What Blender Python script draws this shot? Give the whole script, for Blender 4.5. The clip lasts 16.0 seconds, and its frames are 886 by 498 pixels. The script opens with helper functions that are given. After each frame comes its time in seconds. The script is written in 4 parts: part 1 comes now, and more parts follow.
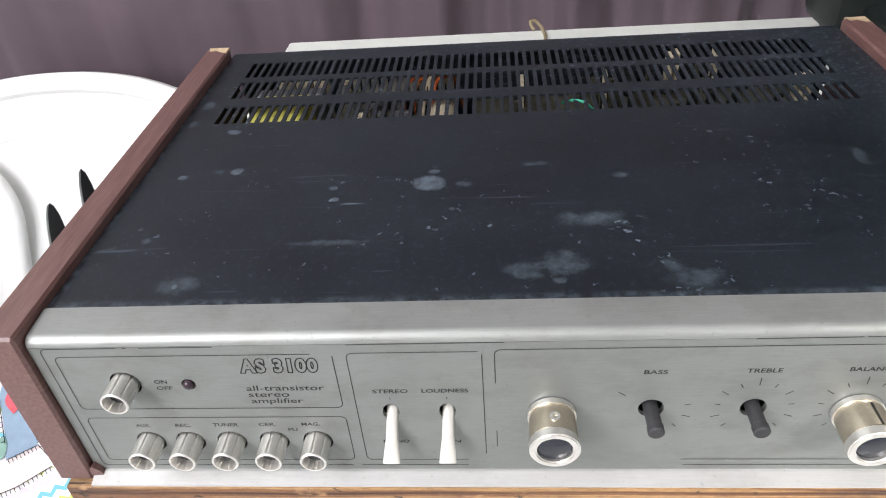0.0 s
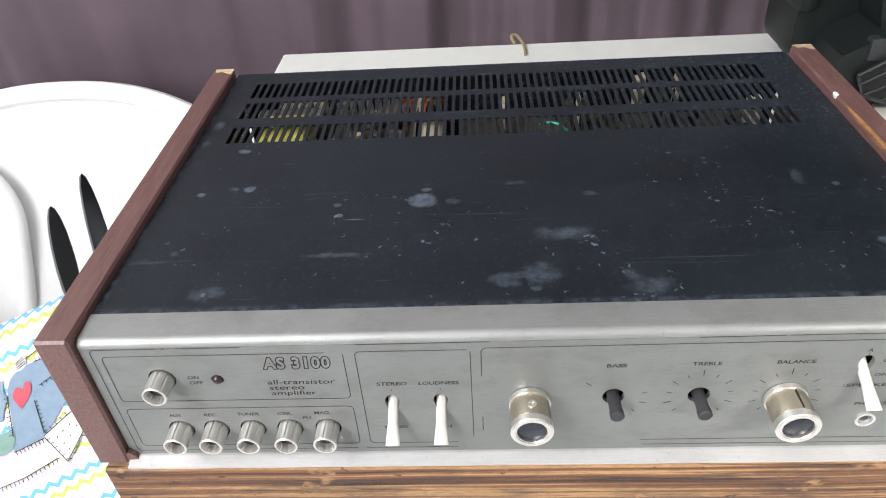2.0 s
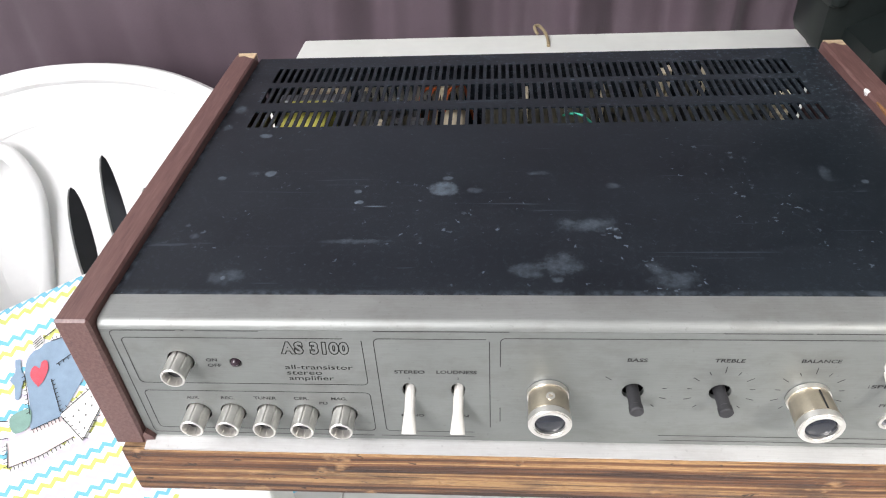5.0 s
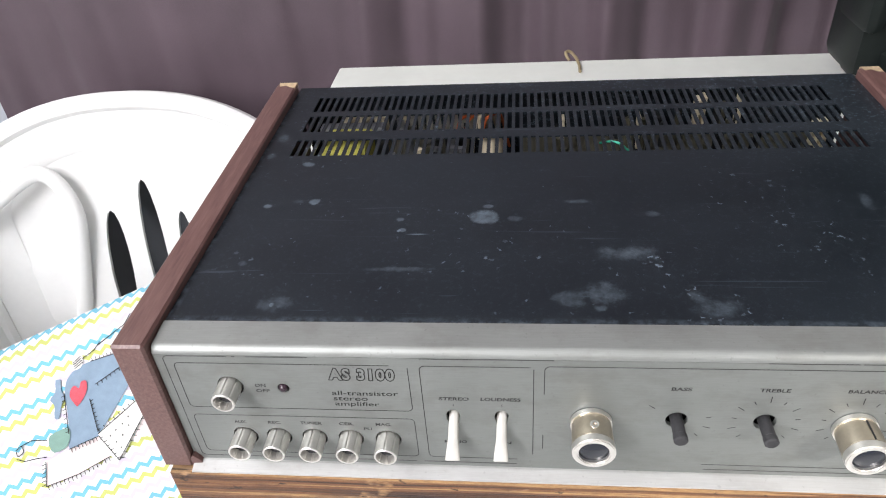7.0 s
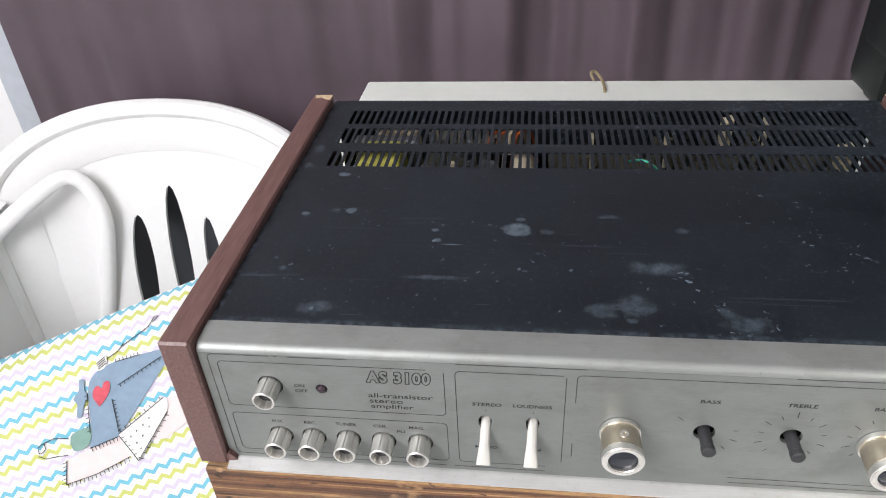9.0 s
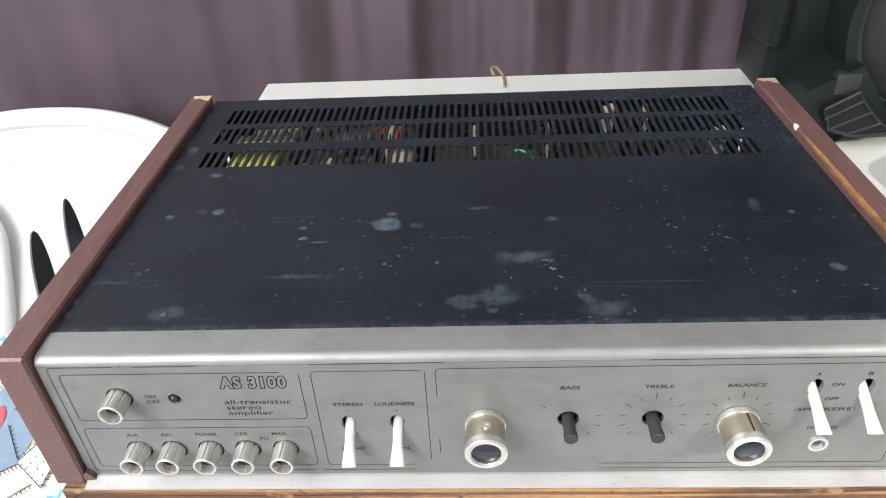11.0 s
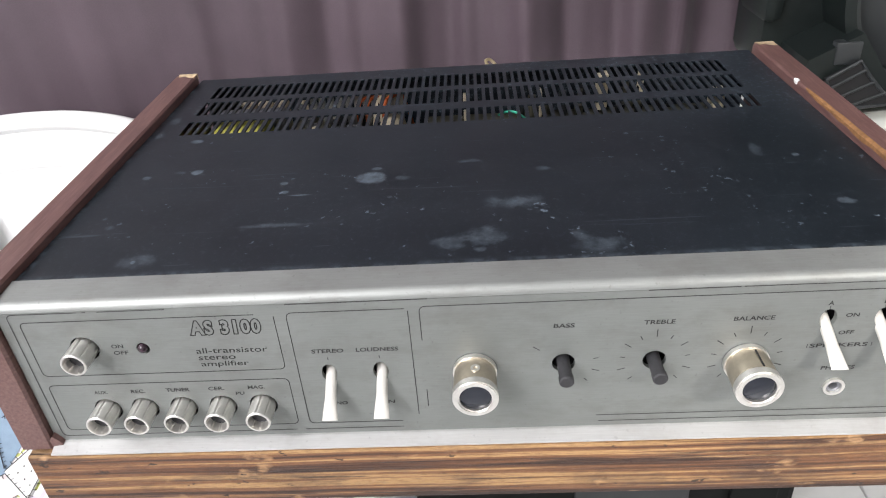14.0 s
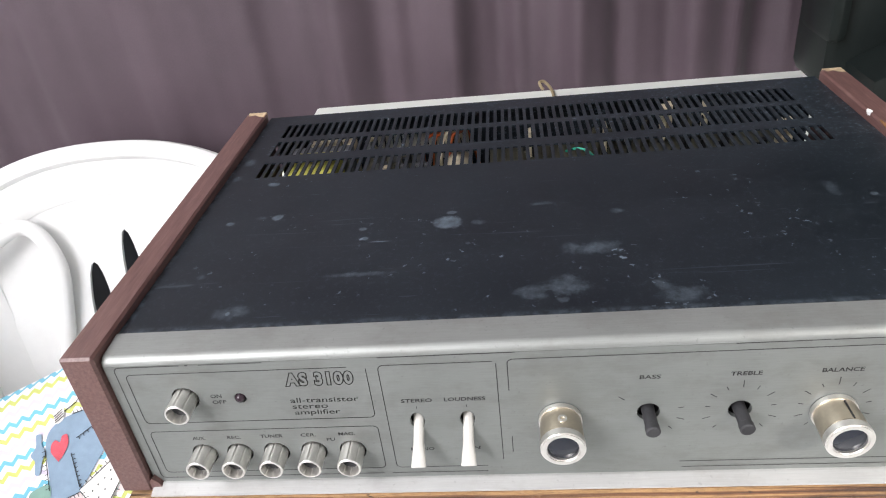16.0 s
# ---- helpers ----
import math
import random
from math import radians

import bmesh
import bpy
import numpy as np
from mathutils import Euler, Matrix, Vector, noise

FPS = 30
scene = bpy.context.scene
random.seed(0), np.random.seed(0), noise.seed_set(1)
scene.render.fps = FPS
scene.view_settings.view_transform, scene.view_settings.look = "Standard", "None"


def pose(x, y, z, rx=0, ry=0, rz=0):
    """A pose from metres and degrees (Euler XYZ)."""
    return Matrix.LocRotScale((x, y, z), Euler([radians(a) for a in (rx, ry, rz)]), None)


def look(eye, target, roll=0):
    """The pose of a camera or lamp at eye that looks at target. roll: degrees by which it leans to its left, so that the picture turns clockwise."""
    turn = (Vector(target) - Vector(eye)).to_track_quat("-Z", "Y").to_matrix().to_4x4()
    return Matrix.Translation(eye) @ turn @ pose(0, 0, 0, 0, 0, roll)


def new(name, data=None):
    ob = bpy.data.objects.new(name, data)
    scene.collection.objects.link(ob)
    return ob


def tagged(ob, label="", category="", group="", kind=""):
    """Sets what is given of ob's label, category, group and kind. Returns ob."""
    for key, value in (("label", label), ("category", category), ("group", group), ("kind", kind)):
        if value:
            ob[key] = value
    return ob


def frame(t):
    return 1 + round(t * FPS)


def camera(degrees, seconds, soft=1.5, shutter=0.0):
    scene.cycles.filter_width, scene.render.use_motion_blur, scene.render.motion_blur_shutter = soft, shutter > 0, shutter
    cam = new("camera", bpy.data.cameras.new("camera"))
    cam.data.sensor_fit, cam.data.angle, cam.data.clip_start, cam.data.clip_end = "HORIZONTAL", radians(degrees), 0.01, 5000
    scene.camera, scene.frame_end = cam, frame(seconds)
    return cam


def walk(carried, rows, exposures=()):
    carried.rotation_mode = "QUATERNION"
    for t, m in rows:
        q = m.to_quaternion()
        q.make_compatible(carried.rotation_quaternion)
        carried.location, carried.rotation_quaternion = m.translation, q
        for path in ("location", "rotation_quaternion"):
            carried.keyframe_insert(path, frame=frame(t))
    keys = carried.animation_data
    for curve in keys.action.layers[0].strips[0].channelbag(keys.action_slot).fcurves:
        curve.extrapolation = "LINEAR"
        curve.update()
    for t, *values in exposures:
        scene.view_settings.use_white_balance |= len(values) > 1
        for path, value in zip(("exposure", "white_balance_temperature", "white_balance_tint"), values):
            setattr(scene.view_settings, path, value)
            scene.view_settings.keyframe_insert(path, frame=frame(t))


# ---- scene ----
cam = camera(63.9, 16.0, 1.1)
PATH = [
    (0, (0.184, -0.188, 1.02), (0.022, 1.408, -0.175), -4.9),
    (0.5, (0.178, -0.197, 1.018), (-0.039, 1.391, -0.179), -6.0),
    (1, (0.171, -0.199, 1.019), (-0.049, 1.395, -0.169), -5.2),
    (1.5, (0.18, -0.213, 1.041), (0.036, 1.357, -0.189), -4.5),
    (2, (0.183, -0.22, 1.056), (0.07, 1.364, -0.159), -4.1),
    (2.5, (0.186, -0.218, 1.054), (0.127, 1.376, -0.153), -2.7),
    (3, (0.185, -0.219, 1.061), (0.093, 1.372, -0.147), -2.9),
    (5.3, (0.179, -0.219, 1.053), (0.011, 1.348, -0.178), -4.1),
    (5.5, (0.178, -0.221, 1.062), (-0.007, 1.367, -0.139), -4.7),
    (6, (0.166, -0.224, 1.06), (-0.026, 1.369, -0.134), -3.7),
    (6.5, (0.169, -0.22, 1.06), (-0.035, 1.37, -0.136), -4.4),
    (7, (0.17, -0.222, 1.061), (-0.046, 1.376, -0.123), -4.7),
    (7.5, (0.164, -0.225, 1.064), (-0.046, 1.383, -0.107), -3.7),
    (8, (0.164, -0.236, 1.068), (-0.073, 1.383, -0.082), -3.7),
    (8.5, (0.161, -0.233, 1.067), (-0.092, 1.385, -0.08), -3.9),
    (9, (0.158, -0.234, 1.066), (-0.086, 1.386, -0.081), -3.5),
    (9.5, (0.163, -0.225, 1.062), (-0.057, 1.387, -0.101), -3.7),
    (10, (0.201, -0.22, 1.059), (0.101, 1.404, -0.104), -3.9),
    (10.1, (0.201, -0.222, 1.059), (0.119, 1.402, -0.104), -3.2),
    (10.2, (0.202, -0.22, 1.061), (0.122, 1.407, -0.1), -3.2),
    (12.3, (0.197, -0.239, 1.041), (0.067, 1.422, -0.065), -2.9),
    (12.5, (0.199, -0.239, 1.042), (0.084, 1.429, -0.056), -3.1),
    (13, (0.201, -0.241, 1.032), (0.055, 1.411, -0.086), -4.3),
    (13.4, (0.205, -0.24, 1.002), (0.112, 1.476, -0.022), -4.3),
    (13.5, (0.208, -0.24, 1.007), (0.123, 1.463, -0.037), -3.0),
    (14, (0.208, -0.235, 1.007), (0.097, 1.457, -0.054), -4.4),
    (14.5, (0.198, -0.233, 1.01), (0.115, 1.438, -0.086), -3.8),
    (15, (0.2, -0.23, 1.017), (0.047, 1.45, -0.056), -4.9),
    (15.5, (0.201, -0.223, 1.025), (0.022, 1.459, -0.042), -6.7),
    (16, (0.189, -0.231, 1.032), (-0.027, 1.459, -0.016), -7.0),
]
EXPOSURES = [(0, 0.10), (5.5, 0.13), (7.5, 0.00), (9.2, -0.16), (10, 0.13), (12.5, 0.10), (16, 0.03)]
walk(cam, [(t, look(eye, target, roll)) for t, eye, target, roll in PATH], EXPOSURES)

# ---------------------------------------------------------------- light
world = bpy.data.worlds.new("room_air")
scene.world = world
world.use_nodes = True
world.node_tree.nodes["Background"].inputs[0].default_value = (0.75, 0.85, 1.0, 1)
world.node_tree.nodes["Background"].inputs[1].default_value = 0.15


def lamp(name, place, target, size, size_y, watts, colour):
    data = bpy.data.lights.new(name, "AREA")
    data.shape, data.size, data.size_y, data.energy, data.color = "RECTANGLE", size, size_y, watts, colour
    ob = new(name, data)
    ob.matrix_world = look(place, target)
    return ob


# Light from upper right; its cone edge stands in for an unbuilt blocker.
spot = bpy.data.lights.new("right_key_light", "SPOT")
spot.energy, spot.color, spot.shadow_soft_size = 170, (1.0, 0.95, 0.90), 0.07
spot.spot_size, spot.spot_blend = radians(39), 0.28
SPOT_AIM = look((1.30, -1.60, 2.10), (0.85, -0.25, 0.45))
new("right_key_light", spot).matrix_world = SPOT_AIM
# Soft lamp added at the left front; no window is built there.
lamp("left_front_light", (-0.90, -1.02, 1.85), (-0.10, 0.30, 0.70), 1.1, 1.2, 63, (0.985, 0.965, 1.0))
# Added frontal fill that lifts the panel; the south wall has no opening.
lamp("front_fill_light", (0.2, -2.12, 1.45), (0.2, 0.0, 0.9), 1.0, 1.6, 5, (1.0, 0.95, 0.94))

# ---------------------------------------------------------------- materials


class Nodes:
    """A small wrapper to write node trees in short lines."""

    def __init__(self, name):
        self.mat = bpy.data.materials.new(name)
        self.mat.use_nodes = True
        self.tree = self.mat.node_tree
        self.bsdf = self.tree.nodes["Principled BSDF"]
        self.coord = self.tree.nodes.new("ShaderNodeTexCoord").outputs["Object"]

    def link(self, a, b):
        self.tree.links.new(a, b)

    def put(self, socket, value):
        if isinstance(value, bpy.types.NodeSocket):
            self.link(value, socket)
        else:
            socket.default_value = value

    def map(self, scale=(1, 1, 1), turn=(0, 0, 0)):
        n = self.tree.nodes.new("ShaderNodeMapping")
        n.inputs["Scale"].default_value = scale
        n.inputs["Rotation"].default_value = turn
        self.link(self.coord, n.inputs["Vector"])
        return n.outputs[0]

    def noise(self, scale, detail=4, rough=0.55, vector=None, distortion=0.0):
        n = self.tree.nodes.new("ShaderNodeTexNoise")
        n.inputs["Scale"].default_value, n.inputs["Detail"].default_value = scale, detail
        n.inputs["Roughness"].default_value, n.inputs["Distortion"].default_value = rough, distortion
        self.link(vector or self.coord, n.inputs["Vector"])
        return n.outputs["Fac"]

    def ramp(self, fac, *stops):
        n = self.tree.nodes.new("ShaderNodeValToRGB")
        self.link(fac, n.inputs[0])
        e = n.color_ramp.elements
        while len(e) < len(stops):
            e.new(0.5)
        for k, (p, c) in zip(e, stops):
            k.position = p
            k.color = (c, c, c, 1) if isinstance(c, (int, float)) else (*c, 1)
        return n.outputs[0]

    def mix(self, fac, a, b, blend="MIX"):
        n = self.tree.nodes.new("ShaderNodeMix")
        n.data_type, n.blend_type = "RGBA", blend
        self.put(n.inputs[0], fac)
        for s, v in ((n.inputs[6], a), (n.inputs[7], b)):
            self.put(s, (*v, 1) if isinstance(v, tuple) else v)
        return n.outputs[2]

    def math(self, op, a, b=0.0, c=0.0, clamp=False):
        n = self.tree.nodes.new("ShaderNodeMath")
        n.operation, n.use_clamp = op, clamp
        for s, v in zip(n.inputs, (a, b, c)):
            self.put(s, v)
        return n.outputs[0]

    def xyz(self, vector=None):
        n = self.tree.nodes.new("ShaderNodeSeparateXYZ")
        self.link(vector or self.coord, n.inputs[0])
        return n.outputs

    def bump(self, height, strength=0.3, distance=0.0005):
        n = self.tree.nodes.new("ShaderNodeBump")
        n.inputs["Strength"].default_value, n.inputs["Distance"].default_value = strength, distance
        self.link(height, n.inputs["Height"])
        self.link(n.outputs[0], self.bsdf.inputs["Normal"])

    def done(self, colour, rough=0.5, metal=0.0, **more):
        self.put(self.bsdf.inputs["Base Color"], (*colour, 1) if isinstance(colour, tuple) else colour)
        self.put(self.bsdf.inputs["Roughness"], rough)
        self.put(self.bsdf.inputs["Metallic"], metal)
        for key, value in more.items():
            self.put(self.bsdf.inputs[key.replace("_", " ")], value)
        return self.mat


def plain(name, colour, rough=0.5, metal=0.0, grain=200.0, spread=0.12, relief=0.15, **more):
    """A surface of one colour with fine grain and broad wear."""
    n = Nodes(name)
    fine, broad = n.noise(grain, 5), n.noise(grain / 14, 3)
    low, high = tuple(c * (1 - spread) for c in colour), tuple(min(1, c * (1 + spread)) for c in colour)
    both = n.math("ADD", n.math("MULTIPLY", fine, 0.4), n.math("MULTIPLY", broad, 0.6))
    n.bump(fine, relief, 0.0003)
    return n.done(n.ramp(both, (0.3, low), (0.7, high)), n.math("MULTIPLY_ADD", broad, 0.16, rough - 0.08), metal, **more)


def brushed(name, colour, rough, metal=0.85):
    n = Nodes(name)
    lines = n.noise(60, 5, 0.7, n.map((1.2, 30, 30)))
    broad = n.noise(22, 4)
    stains = n.ramp(n.noise(48, 6, 0.7, n.map((0.8, 1, 1.5))), (0.48, 0.0), (0.68, 1.0))
    pits = n.ramp(n.noise(420, 3, 0.6), (0.64, 0.0), (0.72, 1.0))
    low, high = tuple(c * 0.84 for c in colour), tuple(c * 1.1 for c in colour)
    col = n.ramp(n.math("ADD", n.math("MULTIPLY", lines, 0.45), n.math("MULTIPLY", broad, 0.55)), (0.3, low), (0.7, high))
    col = n.mix(n.math("MULTIPLY", stains, 0.42), col, tuple(c * k for c, k in zip(colour, (0.70, 0.66, 0.64))))
    col = n.mix(n.math("MULTIPLY", pits, 0.35), col, tuple(c * 0.55 for c in colour))
    n.bump(lines, 0.08, 0.0002)
    return n.done(col, n.math("MULTIPLY_ADD", broad, 0.18, rough - 0.07), metal)


def cover_paint():
    """Black enamel, dusty, with pale blotches and scratches."""
    n = Nodes("black_enamel")
    x, y, _ = n.xyz()
    fuzz = n.noise(160, 6, 0.7)
    warp = n.noise(130, 8, 0.72)
    blots = (
        (0.1505, 0.1062, 0.0080, 0.0068, 0.95), (0.1520, 0.1170, 0.0030, 0.0020, 0.70), (0.1672, 0.1042, 0.0042, 0.0028, 0.68),
        (0.2250, 0.0725, 0.0165, 0.0065, 0.55), (0.1930, 0.0370, 0.0085, 0.0060, 0.66), (0.2100, 0.0405, 0.0110, 0.0085, 0.62),
        (0.2070, 0.0298, 0.0038, 0.0028, 0.62), (0.2610, 0.0300, 0.0120, 0.0065, 0.45), (0.2520, 0.0385, 0.0045, 0.0050, 0.50),
        (0.0500, 0.0318, 0.0085, 0.0065, 0.55), (0.0495, 0.0310, 0.0014, 0.0018, 1.30), (0.0490, 0.1235, 0.0034, 0.0034, 0.95),
        (0.0395, 0.1235, 0.0040, 0.0022, 0.60), (0.1030, 0.1040, 0.0022, 0.0020, 0.95), (0.1058, 0.0938, 0.0022, 0.0020, 0.90),
        (0.0350, 0.1680, 0.0042, 0.0028, 0.75), (0.0080, 0.2040, 0.0050, 0.0060, 0.65), (0.0070, 0.1800, 0.0035, 0.0040, 0.60),
        (0.0220, 0.1190, 0.0026, 0.0022, 0.75), (0.2020, 0.1215, 0.0065, 0.0024, 0.65), (0.3770, 0.0590, 0.0042, 0.0034, 0.68),
        (0.2420, 0.1080, 0.0040, 0.0028, 0.45), (0.0240, 0.0640, 0.0028, 0.0024, 0.60), (0.1090, 0.0590, 0.0180, 0.0022, 0.60),
        (0.3560, 0.1190, 0.0040, 0.0080, 0.45), (0.3730, 0.1100, 0.0018, 0.0018, 0.80),
    )
    dust = None
    for bx, by, rx, ry, k in blots:
        dx, dy = n.math("DIVIDE", n.math("SUBTRACT", x, bx), rx), n.math("DIVIDE", n.math("SUBTRACT", y, by), ry)
        far = n.math("ADD", n.math("MULTIPLY", dx, dx), n.math("MULTIPLY", dy, dy))
        far = n.math("ADD", far, n.math("MULTIPLY_ADD", warp, *((2.8, -1.4) if k >= 0.7 else (5.0, -2.4))))
        one = n.math("MULTIPLY", n.math("MULTIPLY", n.math("SUBTRACT", 1.2, far), 1.5 if k >= 0.7 else 0.75, clamp=True), k * 0.50)
        dust = one if dust is None else n.math("MAXIMUM", dust, one)
    dust = n.math("MULTIPLY", dust, n.ramp(fuzz, (0.35, 0.35), (0.65, 1.0)))
    cells = n.tree.nodes.new("ShaderNodeTexVoronoi")
    cells.inputs["Scale"].default_value = 290
    cells.inputs["Randomness"].default_value = 1.0
    shift = n.tree.nodes.new("ShaderNodeTexNoise")
    shift.inputs["Scale"].default_value, shift.inputs["Detail"].default_value = 420, 4
    n.link(n.coord, shift.inputs["Vector"])
    push = n.tree.nodes.new("ShaderNodeVectorMath")
    push.operation = "MULTIPLY_ADD"
    n.link(shift.outputs["Color"], push.inputs[0])
    push.inputs[1].default_value = (0.006, 0.006, 0.0)
    n.link(n.map((1, 1, 0.01)), push.inputs[2])
    n.link(push.outputs[0], cells.inputs["Vector"])
    luck = n.xyz(cells.outputs["Color"])
    patch = n.ramp(n.noise(16, 3), (0.40, 0.0), (0.62, 1.0))
    reach = n.math("MULTIPLY", n.math("SUBTRACT", luck[0], n.math("MULTIPLY_ADD", patch, -0.28, 0.81), clamp=True), 0.80)
    specks = n.math("MULTIPLY", n.math("MULTIPLY", n.math("SUBTRACT", reach, cells.outputs["Distance"], clamp=True), 9.0, clamp=True), n.math("MULTIPLY_ADD", luck[1], 0.5, 0.12))
    dashes = n.tree.nodes.new("ShaderNodeTexVoronoi")
    dashes.inputs["Scale"].default_value = 40
    n.link(n.map((0.55, 5.0, 0.01), (0, 0, 0.25)), dashes.inputs["Vector"])
    odds = n.xyz(dashes.outputs["Color"])
    scratch = n.math("MULTIPLY", n.math("SUBTRACT", n.math("MULTIPLY", n.math("SUBTRACT", odds[0], 0.90, clamp=True), 1.6), dashes.outputs["Distance"], clamp=True), 8.0, clamp=True)
    scratch = n.math("MULTIPLY", scratch, n.math("MULTIPLY_ADD", patch, 0.45, 0.1))
    back = n.math("MULTIPLY", n.ramp(n.math("ADD", y, n.math("MULTIPLY", x, 0.30)), (0.24, 0.12), (0.37, 1.0)), n.ramp(n.noise(330, 6, 0.8), (0.54, 0.0), (0.66, 0.60)))
    haze = n.math("MULTIPLY", n.ramp(n.noise(9, 5, 0.65), (0.3, 0.3), (0.7, 1.0)), n.math("MULTIPLY_ADD", n.noise(1100, 3, 0.8), 0.112, 0.002))
    rim = n.math("MAXIMUM", n.ramp(x, (0.0012, 1.0), (0.0030, 0.0)), n.ramp(y, (0.0190, 1.0), (0.0206, 0.0)))
    rim = n.math("MULTIPLY", rim, n.ramp(n.noise(150, 5, 0.7), (0.44, 0.0), (0.62, 0.45)))
    hair = n.ramp(n.noise(34, 3, 0.6, n.map((0.35, 9, 1), (0, 0, 0.5)), 0.6), (0.665, 0.0), (0.70, 0.13))
    rub = n.math("MAXIMUM", rim, hair)
    total = n.math("MAXIMUM", n.math("MAXIMUM", dust, specks), n.math("MAXIMUM", scratch, back))
    total = n.math("ADD", n.math("MAXIMUM", total, rub), haze, clamp=True)
    col = n.mix(total, (0.0030, 0.0052, 0.0082), (0.215, 0.275, 0.335))
    rough = n.math("MULTIPLY_ADD", total, 0.3, n.math("MULTIPLY_ADD", n.noise(30, 5), 0.16, 0.29))
    n.bump(n.noise(1500, 2), 0.06, 0.0001)
    return n.done(col, rough, 0.0, Specular_IOR_Level=0.45)


def dark_wood():
    n = Nodes("stained_wood_veneer")
    grain = n.noise(45, 6, 0.65, n.map((14, 1.0, 14)), 0.4)
    fine = n.noise(260, 4, 0.6, n.map((4, 0.6, 4)))
    wear = n.ramp(n.noise(70, 5, 0.7), (0.62, 0.0), (0.75, 1.0))
    col = n.ramp(grain, (0.25, (0.100, 0.050, 0.046)), (0.55, (0.172, 0.094, 0.085)), (0.8, (0.255, 0.155, 0.138)))
    col = n.mix(n.math("MULTIPLY", fine, 0.5), col, (0.075, 0.034, 0.028))
    col = n.mix(n.math("MULTIPLY", wear, 0.35), col, (0.26, 0.15, 0.11))
    n.bump(grain, 0.15, 0.0004)
    return n.done(col, 0.42)


def layered_wood():
    """Plywood edge: long bands of dark and tawny layers, chipped here and there."""
    n = Nodes("layered_stained_wood")
    waver = n.noise(4, 3)
    _, _, z = n.xyz()
    v = n.tree.nodes.new("ShaderNodeCombineXYZ")
    xx = n.xyz()[0]
    n.link(n.math("MULTIPLY", xx, 2.0), v.inputs[0])
    n.link(n.math("ADD", n.math("MULTIPLY", z, 260), n.math("MULTIPLY", waver, 2.2)), v.inputs[2])
    bands = n.noise(1.0, 2, 0.45, v.outputs[0])
    fine = n.noise(3.0, 4, 0.6, v.outputs[0])
    streak = n.noise(90, 5, 0.7, n.map((0.5, 8, 8)))
    both = n.math("ADD", n.math("MULTIPLY", bands, 0.72), n.math("MULTIPLY", fine, 0.28))
    col = n.ramp(both, (0.40, (0.026, 0.011, 0.007)), (0.44, (0.095, 0.040, 0.020)), (0.49, (0.21, 0.096, 0.042)), (0.535, (0.25, 0.118, 0.050)), (0.56, (0.50, 0.30, 0.13)))
    col = n.mix(n.math("MULTIPLY", streak, 0.4), col, (0.10, 0.045, 0.022))
    chips = n.ramp(n.noise(75, 3, 0.6, n.map((0.55, 1, 1))), (0.60, 0.0), (0.66, 1.0))
    stain = n.ramp(n.noise(26, 5, 0.7, n.map((0.6, 1, 1.6))), (0.50, 0.0), (0.68, 0.75))
    col = n.mix(stain, col, (0.050, 0.026, 0.018))
    col = n.mix(n.math("MULTIPLY", chips, 0.7), col, (0.46, 0.27, 0.13))
    col = n.mix(n.ramp(n.noise(500, 5, 0.75, n.map((0.35, 3, 3))), (0.45, 0.0), (0.65, 0.45)), col, (0.045, 0.020, 0.012))
    cracks = n.ramp(n.noise(60, 4, 0.65, n.map((0.16, 6, 6))), (0.56, 0.0), (0.63, 0.85))
    col = n.mix(cracks, col, (0.022, 0.010, 0.007))
    nicks = n.ramp(n.noise(190, 3, 0.6, n.map((0.5, 1, 1))), (0.66, 0.0), (0.70, 0.9))
    col = n.mix(nicks, col, (0.018, 0.010, 0.008))
    n.bump(n.math("ADD", streak, n.math("MULTIPLY", n.math("MAXIMUM", chips, cracks), -0.9)), 0.7, 0.0010)
    return n.done(col, 0.55)


def curtain_cloth():
    n = Nodes("plum_curtain_cloth")
    weave = n.noise(900, 2)
    broad = n.noise(5, 4)
    col = n.ramp(n.math("ADD", n.math("MULTIPLY", weave, 0.3), n.math("MULTIPLY", broad, 0.7)), (0.3, (0.058, 0.039, 0.050)), (0.7, (0.104, 0.072, 0.090)))
    n.bump(weave, 0.2, 0.0004)
    return n.done(col, 0.55, Sheen_Weight=0.15)


def chevron_cloth():
    """Printed cotton: zigzag rows of teal, lime and lilac on white (u across, v down, in metres)."""
    n = Nodes("chevron_print_cotton")
    uv = n.tree.nodes.new("ShaderNodeUVMap").outputs[0]
    u, v, _ = n.xyz(uv)
    zig = n.math("PINGPONG", u, 0.0066)
    s = n.math("DIVIDE", n.math("ADD", v, n.math("MULTIPLY", zig, 0.75)), 0.0110)
    cell = n.math("MODULO", s, 3.0)
    inside = n.math("LESS_THAN", n.math("ABSOLUTE", n.math("SUBTRACT", n.math("FRACT", s), 0.5)), 0.21)
    first = n.math("LESS_THAN", cell, 1.0)
    third = n.math("GREATER_THAN", cell, 2.0)
    ink = n.mix(first, n.mix(third, (0.56, 0.60, 0.14), (0.64, 0.58, 0.70)), (0.14, 0.48, 0.63))
    col = n.mix(inside, (0.84, 0.83, 0.84), ink)
    weave = n.noise(1400, 2)
    col = n.mix(n.math("MULTIPLY", weave, 0.16), col, (0.6, 0.6, 0.62))
    n.bump(n.math("ADD", weave, n.noise(40, 3)), 0.25, 0.0006)
    return n.done(col, 0.85)


